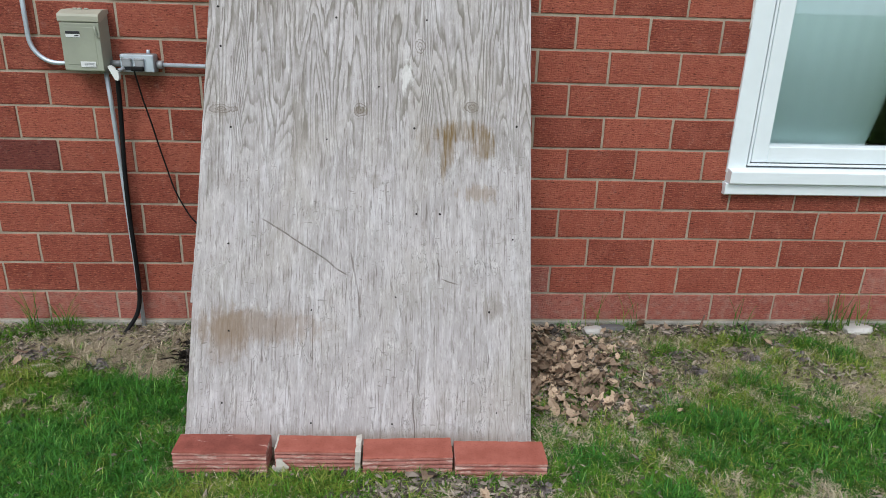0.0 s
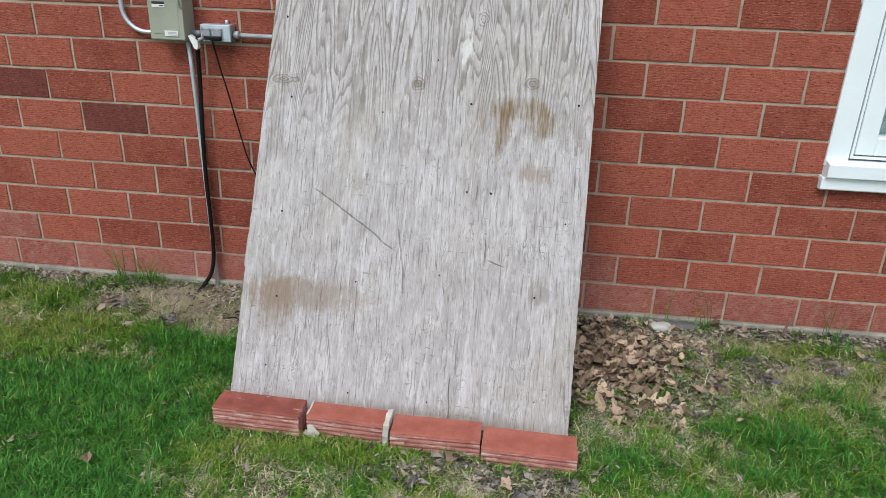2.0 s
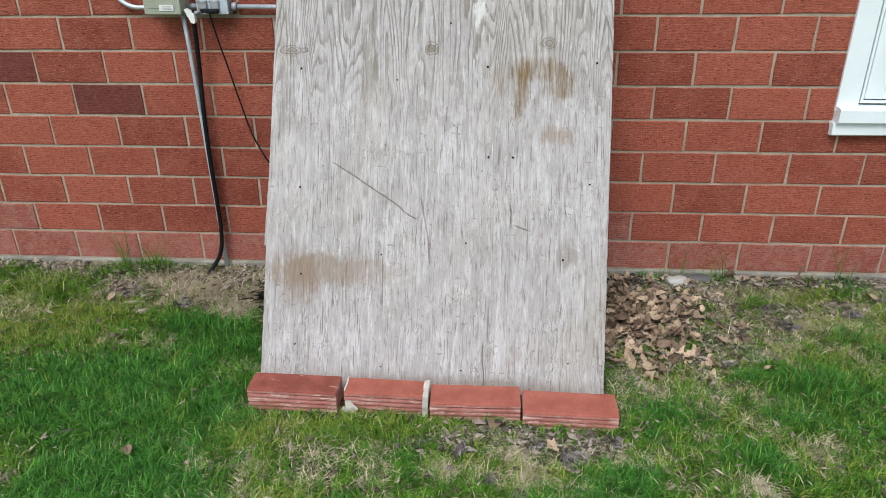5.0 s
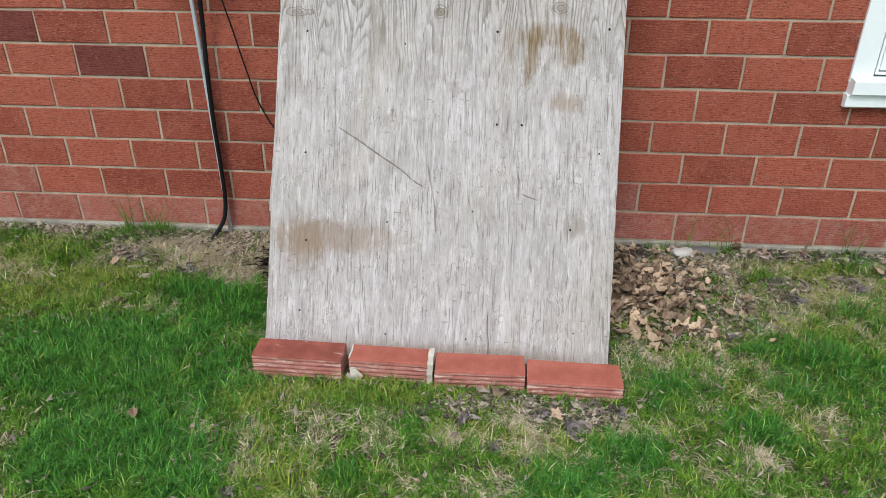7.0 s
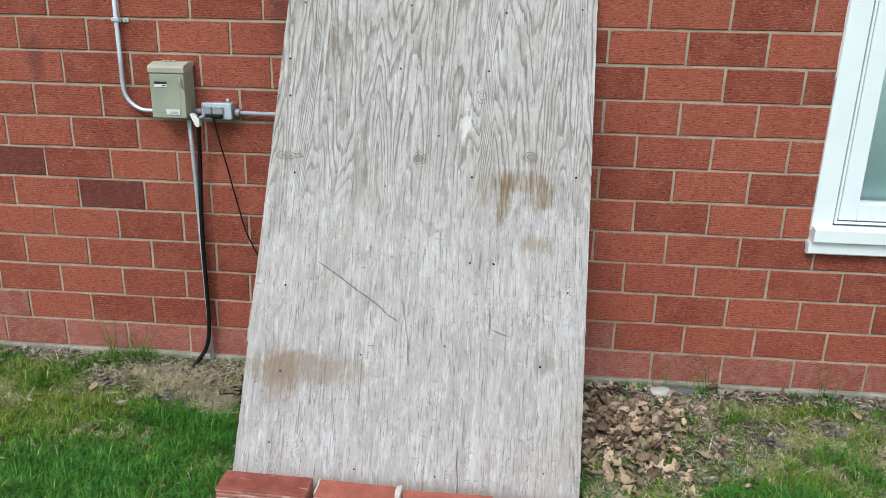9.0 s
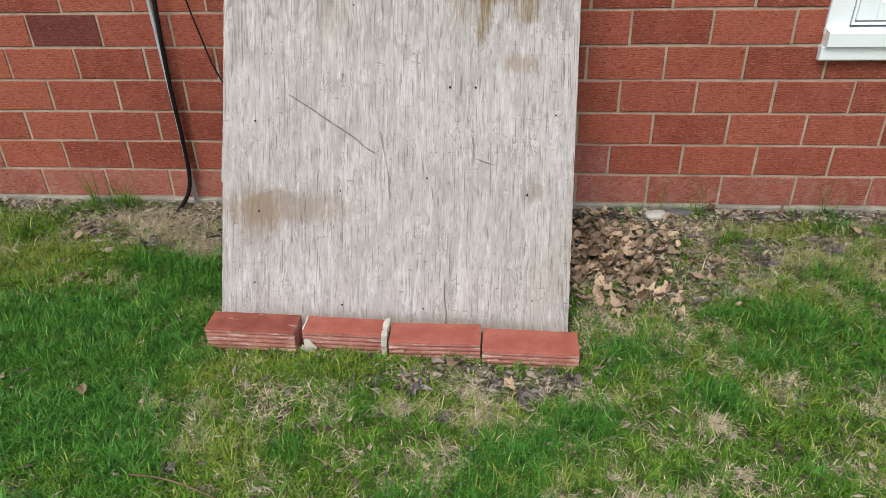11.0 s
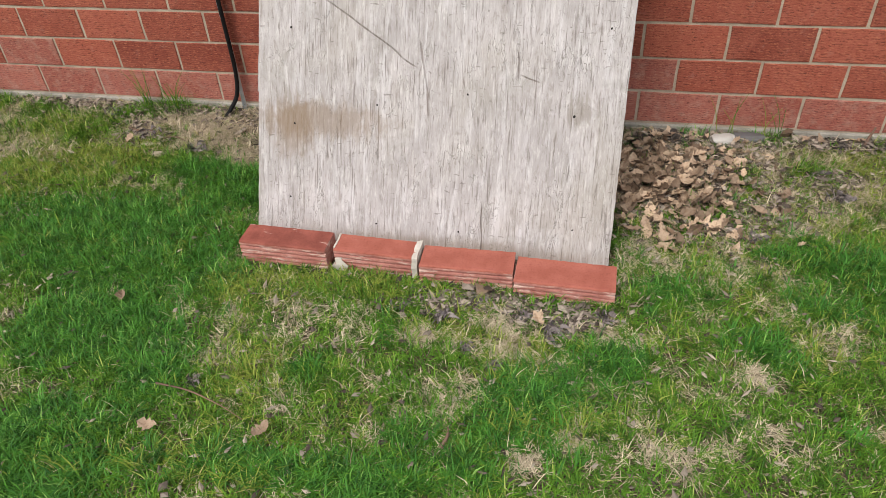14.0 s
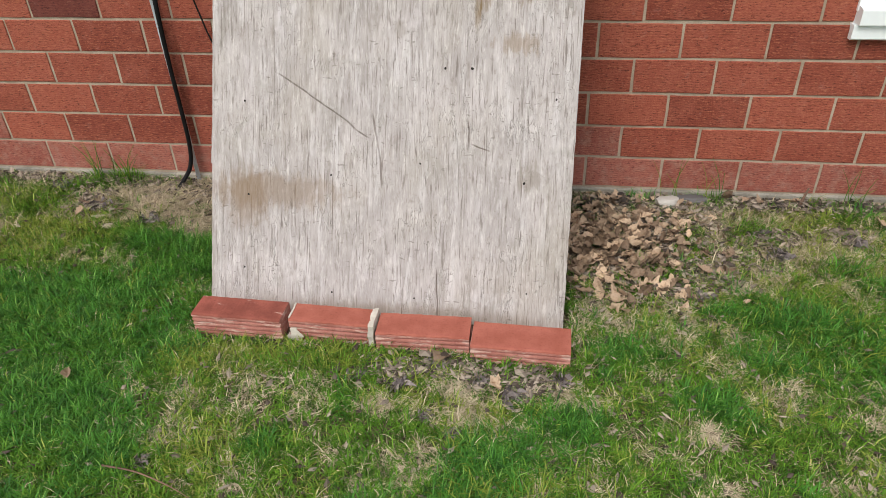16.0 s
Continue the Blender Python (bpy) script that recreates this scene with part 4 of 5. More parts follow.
BARE_LAWN = ((-0.63, -1.36, 0.036, 0.06, 1.0), (-0.3, -1.46, 0.036, 0.036, 0.7), (0.35, -1.6, 0.12, 0.06, 1.3), (0.18, -1.59, 0.048, 0.036, 1.0), (0.06, -1.65, 0.036, 0.048, 1.0), (-0.13, -1.66, 0.036, 0.048, 0.8), (0.61, -1.28, 0.06, 0.048, 0.8), (0.76, -0.85, 0.084, 0.06, 1.0), (0.54, -0.92, 0.072, 0.084, 0.9), (0.35, -0.86, 0.072, 0.108, 1.1), (0.14, -1.33, 0.06, 0.036, 0.9), (-0.02, -1.29, 0.096, 0.048, 0.8), (0.87, -1.17, 0.036, 0.048, 0.7), (0.8, -0.48, 0.072, 0.084, 0.9), (-0.8, -1.84, 0.036, 0.03, 0.7), (-0.66, -1.7, 0.036, 0.03, 0.5), (-0.39, -1.71, 0.03, 0.03, 0.6), (-0.81, -1.54, 0.03, 0.06, 0.9), (-0.99, -0.8, 0.048, 0.06, 0.9))
BARE_FOOT = ((-1.36, -0.71, 0.057, 0.057, 0.6), (-2.04, -0.45, 0.092, 0.092, 0.9), (-1.43, -0.2, 0.218, 0.149, 1.2), (0.67, -1.59, 0.034, 0.03, 0.7), (0.38, -1.73, 0.03, 0.03, 0.6), (0.85, -0.46, 0.046, 0.081, 1.0), (0.96, -0.56, 0.057, 0.069, 0.9), (1.3, -0.54, 0.138, 0.081, 1.1), (1.11, -0.15, 0.081, 0.081, 0.9), (0.4, -0.69, 0.057, 0.127, 0.9), (0.64, -0.8, 0.057, 0.057, 0.7), (1.22, -0.36, 0.103, 0.081, 0.7), (1.5, -0.41, 0.081, 0.103, 0.8), (1.21, -0.71, 0.057, 0.034, 0.6), (-2.2, -0.42, 0.184, 0.115, 0.7), (-1.12, -0.32, 0.115, 0.138, 0.8), (1.75, -0.5, 0.287, 0.138, 0.8))
BARE = BARE_LAWN + BARE_FOOT
LUSH_LAWN = ((-1.44, -0.94, 0.196, 0.196, 0.9), (-1.31, -1.41, 0.184, 0.161, 1.0), (-1.09, -1.39, 0.115, 0.081, 0.7), (-0.92, -1.55, 0.092, 0.092, 0.8), (-1.1, -1.84, 0.138, 0.115, 1.0), (-0.52, -1.45, 0.057, 0.057, 0.8), (-0.36, -1.3, 0.034, 0.069, 0.6), (-0.57, -1.77, 0.127, 0.069, 0.8), (-0.33, -1.78, 0.149, 0.069, 0.8), (-0.22, -1.63, 0.069, 0.069, 0.7), (0.1, -1.43, 0.069, 0.057, 1.0), (0.28, -1.31, 0.057, 0.046, 0.8), (0.53, -1.47, 0.092, 0.046, 0.9), (0.87, -0.99, 0.092, 0.081, 0.8), (0.7, -1.18, 0.103, 0.069, 0.8), (-0.04, -1.7, 0.057, 0.046, 0.6), (0.83, -1.46, 0.046, 0.057, 0.8), (0.63, -1.65, 0.092, 0.046, 0.7), (-0.45, -1.22, 0.081, 0.034, 0.5))
LUSH_FOOT = ((-1.12, -0.58, 0.13, 0.14, 0.9), (-1.34, -0.5, 0.154, 0.088, 0.6), (0.93, -0.77, 0.176, 0.088, 0.9), (0.83, -0.57, 0.044, 0.055, 0.5), (0.7, -0.5, 0.044, 0.044, 0.5), (1.34, -0.59, 0.066, 0.066, 0.5), (0.49, -0.97, 0.099, 0.066, 0.6), (-1.65, -0.95, 0.495, 0.242, 0.5), (1.35, -0.85, 0.385, 0.154, 0.3))
LUSH = LUSH_LAWN + LUSH_FOOT
TUFTS = ((-1.80, -0.06, 0.10, 0.05, 1.2), (-1.68, -0.03, 0.08, 0.035, 1.0), (-2.62, -0.05, 0.12, 0.05, 1.1), (0.88, -0.06, 0.06, 0.04, 1.2), (1.30, -0.05, 0.10, 0.04, 0.7), (1.82, -0.04, 0.10, 0.045, 1.2), (2.15, -0.10, 0.12, 0.08, 0.9), (-2.15, -0.20, 0.20, 0.08, 0.6), (0.62, -0.05, 0.05, 0.02, 0.5), (0.50, -0.60, 0.07, 0.06, 0.9), (0.75, -0.30, 0.09, 0.07, 0.7), (1.15, -0.20, 0.16, 0.07, 0.6), (1.38, -0.14, 0.07, 0.05, 0.9), (1.62, -0.17, 0.08, 0.05, 0.9), (0.96, -0.24, 0.07, 0.05, 0.8), (1.78, -0.30, 0.09, 0.06, 0.7), (-2.32, -0.12, 0.10, 0.06, 0.8), (-2.02, -0.30, 0.10, 0.06, 0.7), (-1.92, -0.12, 0.06, 0.05, 0.8), (-1.45, -0.42, 0.12, 0.07, 0.6), (0.62, -0.52, 0.07, 0.05, 0.8), (0.80, -0.42, 0.06, 0.05, 0.7), (1.25, -0.48, 0.10, 0.06, 0.7), (-0.5, -1.12, 0.22, 0.05, 0.6), (0.10, -1.13, 0.08, 0.04, 0.6))
YELLOW = ((1.15, -0.80, 0.6, 0.35, 0.3), (0.6, -1.15, 0.4, 0.2, 0.25), (-0.84, -1.13, 0.16, 0.06, 1.2), (-0.45, -1.10, 0.25, 0.06, 0.8), (0.95, -0.12, 0.06, 0.04, 0.8), (1.22, -0.16, 0.12, 0.08, 0.9), (-1.75, -0.42, 0.25, 0.10, 0.8), (0.2, -1.52, 0.2, 0.06, 0.5), (-0.65, -1.5, 0.1, 0.12, 0.5), (-2.1, -0.6, 0.3, 0.1, 0.6), (0.66, -0.48, 0.09, 0.05, 0.5), (1.35, -0.32, 0.40, 0.14, 0.6), (1.75, -0.35, 0.3, 0.15, 0.5), (-2.2, -0.35, 0.4, 0.15, 0.4), (0.55, -0.85, 0.2, 0.1, 0.4), (-0.1, -1.25, 0.3, 0.06, 0.4))


def greenness(x, y):
    strip = np.clip((-y - 0.10 - 0.14 * (x > 0.3)) / 0.6, 0, 1)
    g = 0.34 + 0.56 * strip + 0.6 * (fbm(x, y, 2.4, 31) - 0.5) + 1.5 * (fbm(x, y, 11.0, 41) - 0.5) + 1.1 * (fbm(x, y, 30.0, 47) - 0.5)
    g = g + 0.14 * np.clip((-x - 0.7) * 3, 0, 1) * strip
    g = g - 0.10 * np.clip((x - 0.3) * 3, 0, 1) * np.clip((y + 1.5) * 2, 0, 1)
    return np.clip(g - 0.55 * blobs(x, y, BARE) + 0.45 * blobs(x, y, LUSH) + 0.6 * blobs(x, y, TUFTS), 0.02, 1.0)


def covered(x, y):
    """True where something already lies on the soil."""
    tile = (x > -0.925) & (x < 0.285) & (y > -1.02 - 0.03 * (x > -0.02)) & (y < -0.80)
    stone_here = (np.hypot((x - 0.69) / 0.05, (y + 0.075) / 0.03) < 1) | (np.hypot((x - 1.975) / 0.08, (y + 0.06) / 0.04) < 1)
    return tile | stone_here | (y > -0.014)


def sow(name, count, chance, length, width, rise, material, label, category, seed, tall=None, outer=False, tuft=1):
    """One mesh of many bent, tapered blades. rise: how steeply they stand, 0 flat to 1 upright."""
    rng = np.random.RandomState(seed)
    x = rng.uniform(*((-6.0, 6.0) if outer else GRASS_X), count * 4)
    y = rng.uniform(*((-6.0, 0.0) if outer else GRASS_Y), count * 4)
    keep = (rng.rand(count * 4) < chance(x, y)) & ~covered(x, y) & ((np.abs(x + 0.25) < 1.3 + (y + 2) * 0.75) & (y > -2.25) if not outer else ~((np.abs(x + 0.25) < 1.2 + (y + 2) * 0.75) & (y > -2.2)))
    x, y = x[keep][:count], y[keep][:count]
    lean, fan = rng.uniform(0, 2 * np.pi, len(x)), np.clip(rng.normal(1.0, 0.28, len(x)), 0.45, 1.7)
    if tuft > 1:
        # each place becomes a tuft of blades that fan out from it
        x, y, lean, fan = (np.repeat(v[:count // tuft], tuft) for v in (x, y, lean, fan))
        x, y = x + rng.normal(0, 0.008, len(x)), y + rng.normal(0, 0.008, len(x))
        clear = ~covered(x, y)
        x, y, lean, fan = x[clear], y[clear], lean[clear], fan[clear]
    n = len(x)
    grow = 0.7 + 0.6 * fbm(x, y, 6.0, seed + 5)
    ln = length * grow * rng.uniform(0.5, 1.35, n) * fan
    if tall is not None:
        ln = ln * tall(x, y)
    wd = width * rng.uniform(0.6, 1.25, n)
    ang = lean + rng.normal(0, 1.0, n) if tuft > 1 else rng.uniform(0, 2 * np.pi, n)
    st = np.clip(rise + rng.normal(0, 0.22, n), 0.04, 0.98)
    z = ground_height(x, y) - 0.003 + (0.012 * rng.rand(n) if rise < 0.3 else 0.0)
    dx, dy = np.cos(ang), np.sin(ang)
    flat, up = np.sqrt(1 - st * st), st
    px, py = -dy, dx
    base = np.stack([x, y, z], -1)
    mid = base + np.stack([dx * flat * 0.45, dy * flat * 0.45, up * 0.62], -1) * ln[:, None]
    tip = base + np.stack([dx * (flat * 0.98 + 0.12), dy * (flat * 0.98 + 0.12), up * 0.88 - 0.05], -1) * ln[:, None]
    over = np.maximum(tip[:, 1], mid[:, 1]) > -0.014
    tip[over, 1] = np.minimum(tip[over, 1], -0.016)
    mid[over, 1] = np.minimum(mid[over, 1], -0.016)
    side = np.stack([px, py, np.zeros(n)], -1) * (wd / 2)[:, None]
    verts = np.stack([base - side, base + side, mid - side * 0.85, mid + side * 0.85, tip], 1).reshape(-1, 3)
    k = np.arange(n) * 5
    loops = np.stack([k, k + 1, k + 3, k + 2, k + 2, k + 3, k + 4], -1).ravel()
    starts = np.stack([np.arange(n) * 7, np.arange(n) * 7 + 4], -1).ravel()
    me = bpy.data.meshes.new(name)
    me.vertices.add(len(verts))
    me.vertices.foreach_set("co", verts.astype(np.float32).ravel())
    me.loops.add(len(loops))
    me.loops.foreach_set("vertex_index", loops.astype(np.int32))
    me.polygons.add(len(starts))
    me.polygons.foreach_set("loop_start", starts.astype(np.int32))
    me.update(calc_edges=True)
    me.validate()
    me.materials.append(material)
    return tagged(new(name, me), label, category, kind="stuff")


yellow = lambda x, y: np.clip(blobs(x, y, YELLOW) + 0.8 * (fbm(x, y, 5.0, 71) - 0.5), 0.0, 1)
lush = lambda x, y: np.clip(blobs(x, y, LUSH) + 1.6 * (fbm(x, y, 1.9, 81) - 0.52) - 0.25 * (x > 0.4), 0, 1)
tall_wall = lambda x, y: 1 + 0.8 * np.clip(blobs(x, y, TUFTS), 0, 1)
sow("grass", 250000, lambda x, y: 1.3 * greenness(x, y) * (1 - 0.5 * yellow(x, y)), 0.034, 0.0031, 0.60, M_GRASS, "short green lawn grass growing in patches", "grass", 101, tall_wall, False, 9)
sow("grass", 150000, lambda x, y: 1.4 * greenness(x, y) * lush(x, y), 0.043, 0.0034, 0.58, M_GRASS_LUSH, "longer dark green lawn grass in lush patches", "grass", 202, tall_wall, False, 11)
sow("grass", 60000, lambda x, y: yellow(x, y) * 0.9, 0.042, 0.0030, 0.50, M_GRASS_YELLOW, "yellowing lawn grass in thin patches", "grass", 303, None, False, 8)
sow("straw", 250000, lambda x, y: np.clip(1.12 - 1.30 * greenness(x, y), 0.03, 1), 0.032, 0.0023, 0.20, M_STRAW, "dead tan straw matted between the grass", "straw", 404)
coarse = lambda x, y: np.clip(blobs(x, y, ((-1.38, -0.17, 0.22, 0.10, 1.0), (-1.12, -0.25, 0.10, 0.14, 1.2), (-1.65, -0.20, 0.12, 0.06, 0.7), (-2.1, -0.12, 0.2, 0.07, 0.6), (1.11, -0.13, 0.09, 0.07, 1.0), (1.30, -0.52, 0.13, 0.06, 0.8), (0.85, -0.45, 0.05, 0.07, 0.8), (0.37, -0.82, 0.06, 0.12, 0.8), (1.6, -0.3, 0.2, 0.1, 0.6), (-2.04, -0.45, 0.10, 0.08, 0.8))), 0, 1)
sow("straw", 15000, coarse, 0.062, 0.0032, 0.30, M_STRAW, "longer tangled dead straw in loose heaps", "straw", 454, None, False, 2)
sow("grass", 120000, lambda x, y: 0.25 + 0.9 * fbm(x, y, 1.5, 61), 0.060, 0.010, 0.5, M_GRASS, "lawn grass that goes on beyond the wall", "grass", 707, None, True)


def litter(name, count, chance, size, seed, label):
    """Crumbled leaf bits, each a small bent flake."""
    rng = np.random.RandomState(seed)
    x, y = rng.uniform(*GRASS_X, count * 8), rng.uniform(*GRASS_Y, count * 8)
    keep = (rng.rand(count * 8) < chance(x, y)) & ~covered(x, y)
    x, y = x[keep][:count], y[keep][:count]
    n = len(x)
    z = ground_height(x, y) + 0.006 + 0.016 * rng.rand(n)
    a = rng.uniform(0, 2 * np.pi, n)
    s = size * rng.uniform(0.4, 1.4, n)
    d = np.stack([np.cos(a), np.sin(a), rng.uniform(-0.5, 0.5, n)], -1) * s[:, None]
    p = np.stack([-np.sin(a), np.cos(a), rng.uniform(-0.5, 0.5, n)], -1) * (s * rng.uniform(0.25, 0.6, n))[:, None]
    c = np.stack([x, y, z], -1)
    bend = np.stack([np.zeros(n), np.zeros(n), s * 0.3], -1)
    verts = np.stack([c - d, c - p, c + d, c + p, c + bend], 1).reshape(-1, 3)
    verts[:, 1] = np.minimum(verts[:, 1], -0.014)
    k = np.arange(n) * 5
    faces = np.stack([np.stack([k, k + 1, k + 4], -1), np.stack([k + 1, k + 2, k + 4], -1), np.stack([k + 2, k + 3, k + 4], -1), np.stack([k + 3, k, k + 4], -1)], 1).reshape(-1, 3)
    me = bpy.data.meshes.new(name)
    me.from_pydata(verts.tolist(), [], faces.tolist())
    me.materials.append(M_LITTER)
    return tagged(new(name, me), label, "leaf litter", kind="stuff")


DEBRIS = ((-0.24, -1.13, 0.10, 0.04, 1.0), (-0.10, -1.09, 0.10, 0.035, 1.2), (0.13, -1.13, 0.10, 0.04, 1.2), (1.08, -0.29, 0.09, 0.05, 1.0), (0.79, -0.53, 0.07, 0.04, 1.0), (1.31, -0.27, 0.07, 0.05, 1.0), (1.64, -0.40, 0.12, 0.06, 0.9), (-1.80, -0.17, 0.10, 0.04, 0.4), (-1.30, -0.13, 0.16, 0.06, 0.3), (-1.0, -0.25, 0.06, 0.2, 0.9),
          (0.50, -0.38, 0.32, 0.26, 0.8), (1.15, -0.05, 0.75, 0.045, 1.3), (-2.0, -0.05, 0.6, 0.035, 0.8), (-1.72, -0.28, 0.10, 0.03, 0.9))
litter("leaf_litter", 24000, lambda x, y: np.clip(blobs(x, y, DEBRIS), 0.02, 1), 0.014, 505, "crumbled grey-brown leaf litter on the soil")

litter("leaf_litter", 1500, lambda x, y: np.clip(blobs(x, y, DEBRIS), 0.004, 1), 0.026, 606, "larger grey-brown leaf scraps on the soil")


def dead_weed(x, y, size, count, material, label, seed):
    """A flattened rosette of curled, withered strap leaves."""
    rnd = random.Random(seed)
    bm = bmesh.new()
    for k in range(count):
        a = rnd.uniform(0, 2 * math.pi)
        ln, wd = size * rnd.uniform(0.45, 1.1), size * rnd.uniform(0.08, 0.2)
        bx, by = rnd.gauss(0, size * 0.3), rnd.gauss(0, size * 0.25)
        bend, turn, lift = rnd.uniform(-1.4, 1.4), rnd.uniform(-1, 1), rnd.uniform(0.1, 0.5)
        rows = []
        for q in range(6):
            t = q / 5
            d = a + bend * t
            cx, cy = bx + math.cos(d) * ln * t, by + math.sin(d) * ln * t
            cz = 0.004 + size * (lift * math.sin(t * 2.6) + 0.05 * rnd.uniform(-1, 1))
            w = wd * (0.35 + math.sin(min(1, t * 0.9 + 0.1) * math.pi)) * 0.5
            px, py, pz = -math.sin(d) * w, math.cos(d) * w, w * math.sin(turn + 3 * t)
            rows.append([bm.verts.new((cx + s * px, cy + s * py, cz + s * pz + (0 if s else -0.4 * w))) for s in (-1, 0, 1)])
        for r0, r1 in zip(rows, rows[1:]):
            for s in (0, 1):
                bm.faces.new((r0[s], r0[s + 1], r1[s + 1], r1[s]))
    for v in bm.verts:
        if y + v.co.y > -0.016:
            v.co.y = -0.016 - y
    ob = new("dead_weed", mesh_of("dead_weed", bm, material))
    ob.matrix_world = pose(x, y, float(ground_height(x, y)) + 0.006)
    return tagged(ob, label, "dead weed", "withered weeds on the lawn")


for k, (x, y, size) in enumerate(((1.334, -0.303, 0.042), (1.053, -0.399, 0.048), (1.01, -0.246, 0.034), (1.555, -0.279, 0.05), (1.50, -0.185, 0.035), (0.734, -0.667, 0.038), (-1.432, -0.345, 0.045), (-0.221, -1.19, 0.042), (-0.339, -1.16, 0.03),
                                  (-0.124, -1.095, 0.035), (0.116, -1.195, 0.045), (0.02, -1.14, 0.035), (0.262, -1.127, 0.036), (-0.119, -1.298, 0.026), (-0.038, -1.353, 0.026), (-1.698, -0.262, 0.055), (-0.817, -1.547, 0.03), (-1.946, -0.115, 0.045), (1.62, -0.10, 0.04), (1.30, -0.07, 0.035))):
    dead_weed(x, y, size, 30, M_WEED, "grey withered weed flattened on the lawn", 900 + k)
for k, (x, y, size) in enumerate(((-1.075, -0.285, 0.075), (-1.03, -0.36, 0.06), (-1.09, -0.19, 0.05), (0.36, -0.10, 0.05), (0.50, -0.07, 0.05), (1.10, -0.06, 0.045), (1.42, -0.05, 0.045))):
    dead_weed(x, y, size, 36, M_WEED_DARK, "dark withered weed lying near the wall", 950 + k)


def twig(knots, r, label):
    """A thin bent stick lying in the grass."""
    pts = [(x, y, float(ground_height(x, y)) + h) for x, y, h in knots]
    line = glide(pts, 4)
    ob = new("twig", mesh_of("twig", tube(line, [r * (1 - 0.6 * k / len(line)) for k in range(len(line))], 6), M_TWIG))
    return tagged(ob, label, "twig", "twigs on the lawn")


twig([(-0.90, -1.585, 0.03), (-0.80, -1.60, 0.034), (-0.70, -1.625, 0.03), (-0.62, -1.66, 0.028)], 0.0028, "thin reddish brown twig lying in the grass")
twig([(-0.118, -1.655, 0.02), (-0.106, -1.632, 0.035), (-0.110, -1.600, 0.03)], 0.005, "short dark curled twig in the grass")
twig([(-1.80, -0.235, 0.018), (-1.74, -0.255, 0.022), (-1.68, -0.25, 0.02)], 0.006, "grey weathered stick near the wall")
twig([(1.205, -0.06, 0.02), (1.215, -0.05, 0.05), (1.225, -0.045, 0.085)], 0.007, "short dark stub of a dead stem by the footing")
twig([(-1.62, -0.30, 0.012), (-1.56, -0.285, 0.022), (-1.50, -0.30, 0.014)], 0.004, "pale dry stick near the wall")

# a few long stems that stand before the wall
random.seed(5)
for x, n in ((0.70, 4), (1.95, 14), (1.86, 10), (0.88, 6), (-1.66, 9), (-1.80, 9), (-2.62, 8), (1.40, 5)):
    tuft = thing("grass_tuft", pose(x, -0.045, float(ground_height(x, -0.045))), "taller thin grass tuft against the footing", "grass tuft", "grass tufts by the wall")
    for k in range(n):
        dx, h = random.gauss(0, 0.045), random.uniform(0.09, 0.21)
        bx = random.gauss(0, 0.025)
        part("stem", tube(glide([(bx, random.uniform(-0.02, 0.01), -0.01), (bx + dx * 0.3, -0.005, h * 0.55), (bx + dx, -0.010 + random.uniform(0, 0.015), h)], 3), [0.0016, 0.0016, 0.0015, 0.0014, 0.0012, 0.0009, 0.0005], 4), random.choice((M_GRASS, M_GRASS_LUSH, M_GRASS_YELLOW)), tuft)

# ---- wall blocks, course by course ----
ANCHOR = (0.661, 0.485, 0.649, 0.500, 0.666, 0.515, 0.665, 0.497, 0.660, 0.508, 0.656, 0.500, 0.655)
PITCH = (0.3023, 0.3003, 0.3003, 0.2997, 0.3015, 0.3026, 0.3017, 0.3003, 0.3020, 0.3024, 0.3054, 0.3060, 0.3040)
BLOCKS = {}


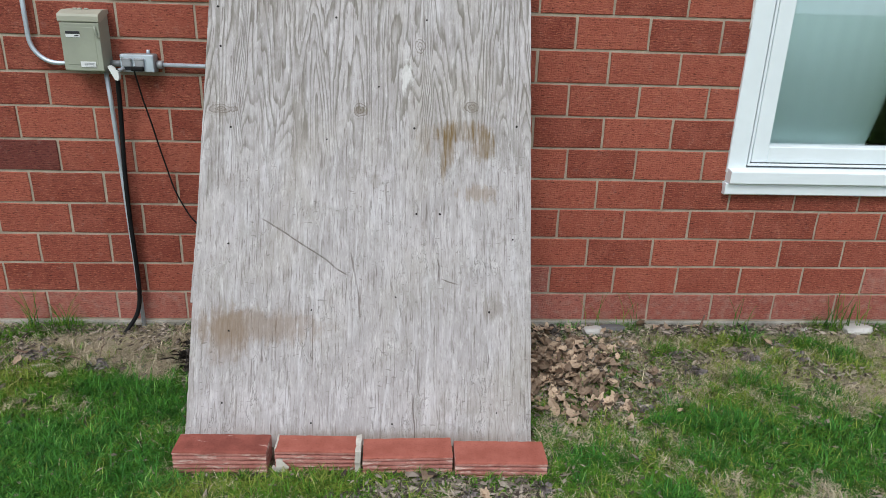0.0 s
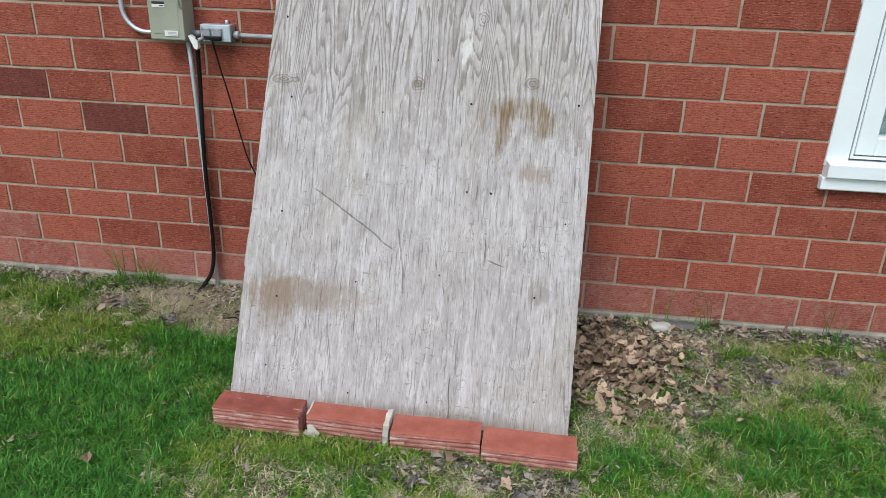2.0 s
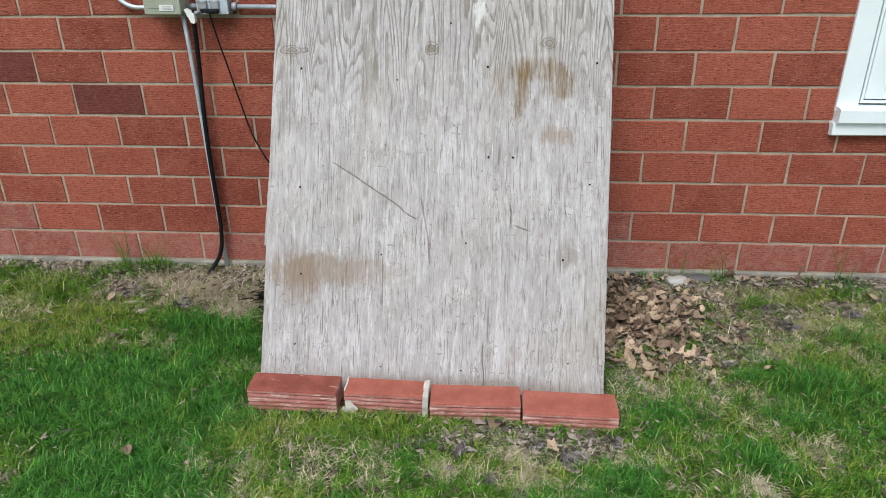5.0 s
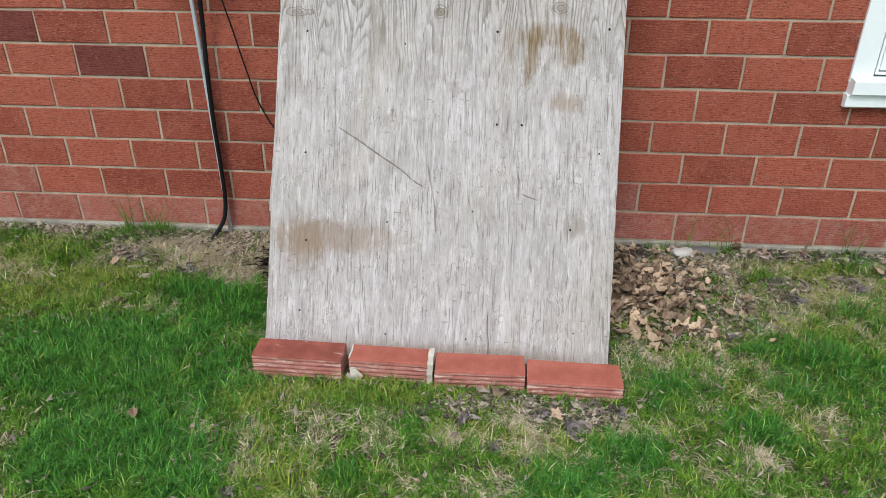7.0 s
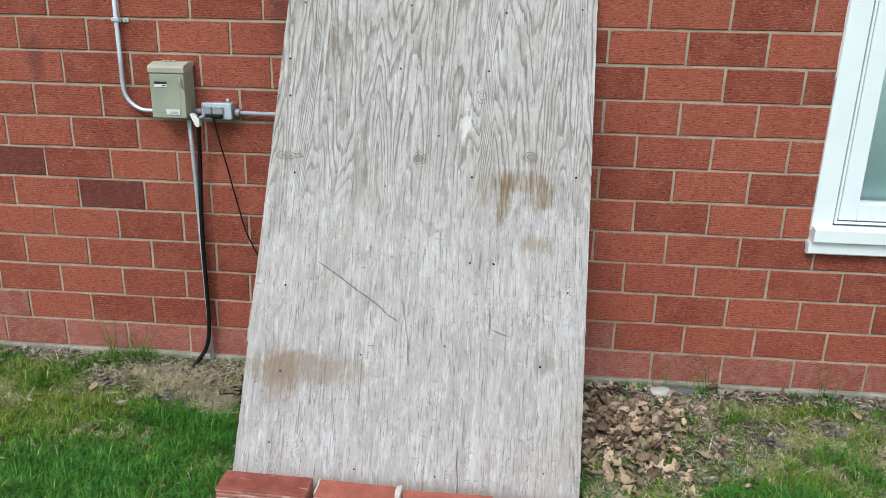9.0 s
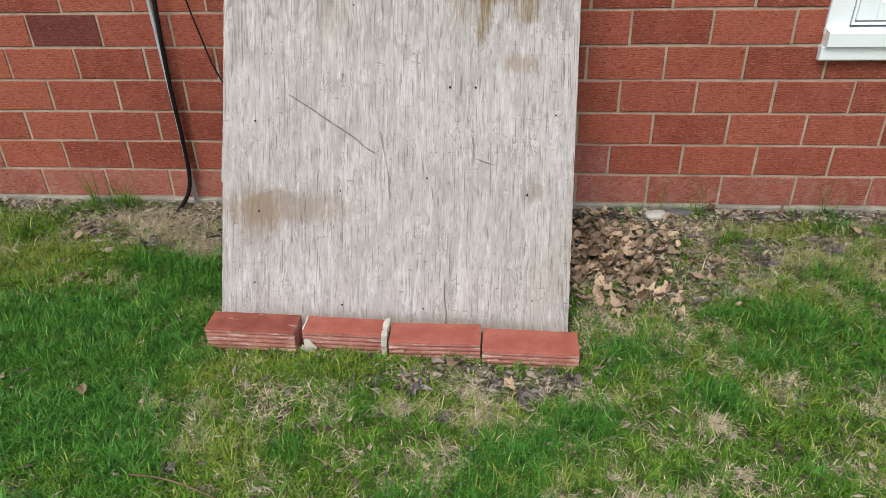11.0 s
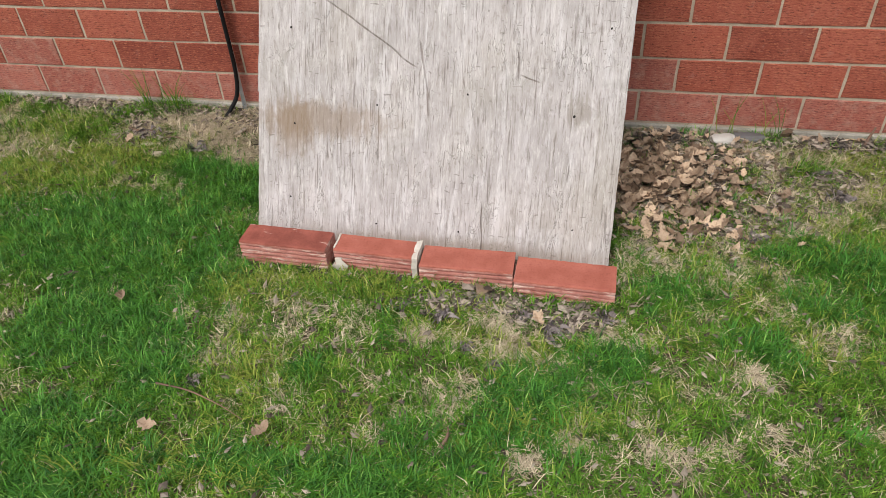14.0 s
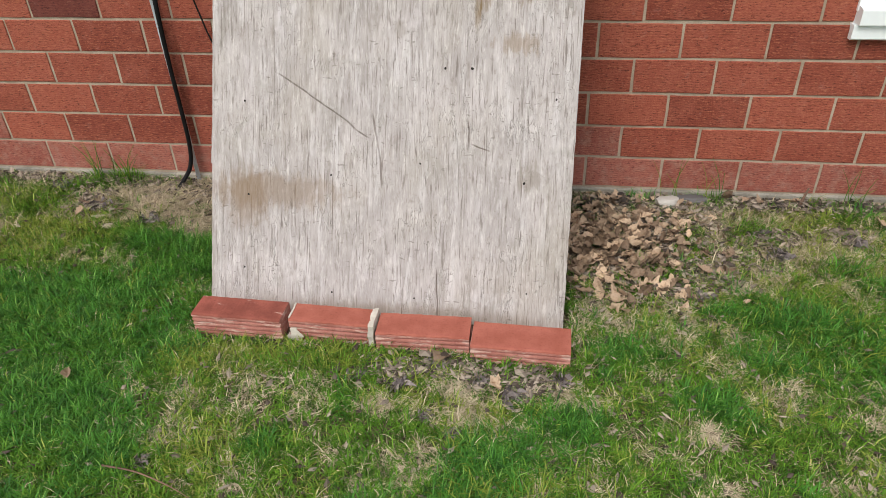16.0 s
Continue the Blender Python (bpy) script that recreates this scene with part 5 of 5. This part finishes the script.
def block_mesh(width, height, material, kind):
    """One block face: a shallow brick with slightly ragged, worn edges, 28 mm deep."""
    key = (round(width, 3), round(height, 3), material.name, kind)
    if key not in BLOCKS:
        rnd = random.Random(kind * 7 + round(width * 1000))
        bm = bmesh.new()
        w, h = width / 2, height / 2
        rim = [(-w, -h), (-w * 0.4, -h), (w * 0.35, -h), (w, -h), (w, 0), (w, h), (w * 0.45, h), (-w * 0.3, h), (-w, h), (-w, 0)]
        rim = [(u + rnd.uniform(-0.0014, 0.0014), v + rnd.uniform(-0.0014, 0.0014)) for u, v in rim]
        rings = []
        for yy, s in ((0.0, 0.0026), (0.0022, 0.0), (0.028, 0.0)):
            rings.append([bm.verts.new((u - s * (1 if u > 0 else -1) * (abs(u) > w * 0.9), yy, v - s * (1 if v > 0 else -1) * (abs(v) > h * 0.9))) for u, v in rim])
        bm.faces.new(rings[0])
        k = len(rim)
        for a, b in zip(rings, rings[1:]):
            for q in range(k):
                bm.faces.new((a[(q + 1) % k], a[q], b[q], b[(q + 1) % k]))
        BLOCKS[key] = mesh_of("brick", bm, material)
    return BLOCKS[key]


random.seed(77)
far_blocks = bmesh.new()
DARK = {(5, -1.76), (6, -2.20)}
courses = int((TOP - FOOT) / COURSE)
for k in range(courses):
    z = FOOT + (k + 0.5) * COURSE
    a = ANCHOR[k] if k < 13 else ANCHOR[k % 2 + 10] + random.uniform(-0.01, 0.01)
    p = PITCH[k] if k < 13 else 0.303
    first = int((WALL_L - a) / p) - 1
    for i in range(first, first + 40):
        jitter = lambda q: 0.003 * math.sin(q * 12.9898 + k * 78.233)
        x0, x1 = a + i * p + JOINT / 2 + jitter(i), a + (i + 1) * p - JOINT / 2 + jitter(i + 1)
        x0, x1 = max(x0, WALL_L), min(x1, WALL_R)
        pieces = [(x0, x1)]
        if z > 0.72 and z < WIN[3]:
            pieces = [(x0, min(x1, 1.2385)), (max(x0, WIN[1] + 0.002), x1)]
        for q0, q1 in pieces:
            if q1 - q0 < 0.012:
                continue
            cx = (q0 + q1) / 2
            near = -2.95 < cx < 2.2 and k < 13
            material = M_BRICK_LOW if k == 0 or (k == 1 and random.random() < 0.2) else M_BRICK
            if any(k == dk and q0 <= dx <= q1 for dk, dx in DARK):
                material = M_BRICK_DARK
            m = pose(cx, random.uniform(-0.0012, 0.0012), z + random.uniform(-0.001, 0.001), 0, random.uniform(-0.15, 0.15), random.uniform(-0.2, 0.2))
            if near:
                ob = new("brick", block_mesh(q1 - q0, COURSE - JOINT, material, i % 4))
                ob.parent = wall
                ob.matrix_world = m
            else:
                shell = block_mesh(q1 - q0, COURSE - JOINT, M_BRICK, i % 4)
                base = len(far_blocks.verts)
                far_blocks.from_mesh(shell)
                far_blocks.verts.ensure_lookup_table()
                for v in far_blocks.verts[base:]:
                    v.co = m @ v.co
rest = part("brick_field", far_blocks, M_BRICK, wall, "more red clay blocks of the same wall")
tagged(rest, kind="stuff")
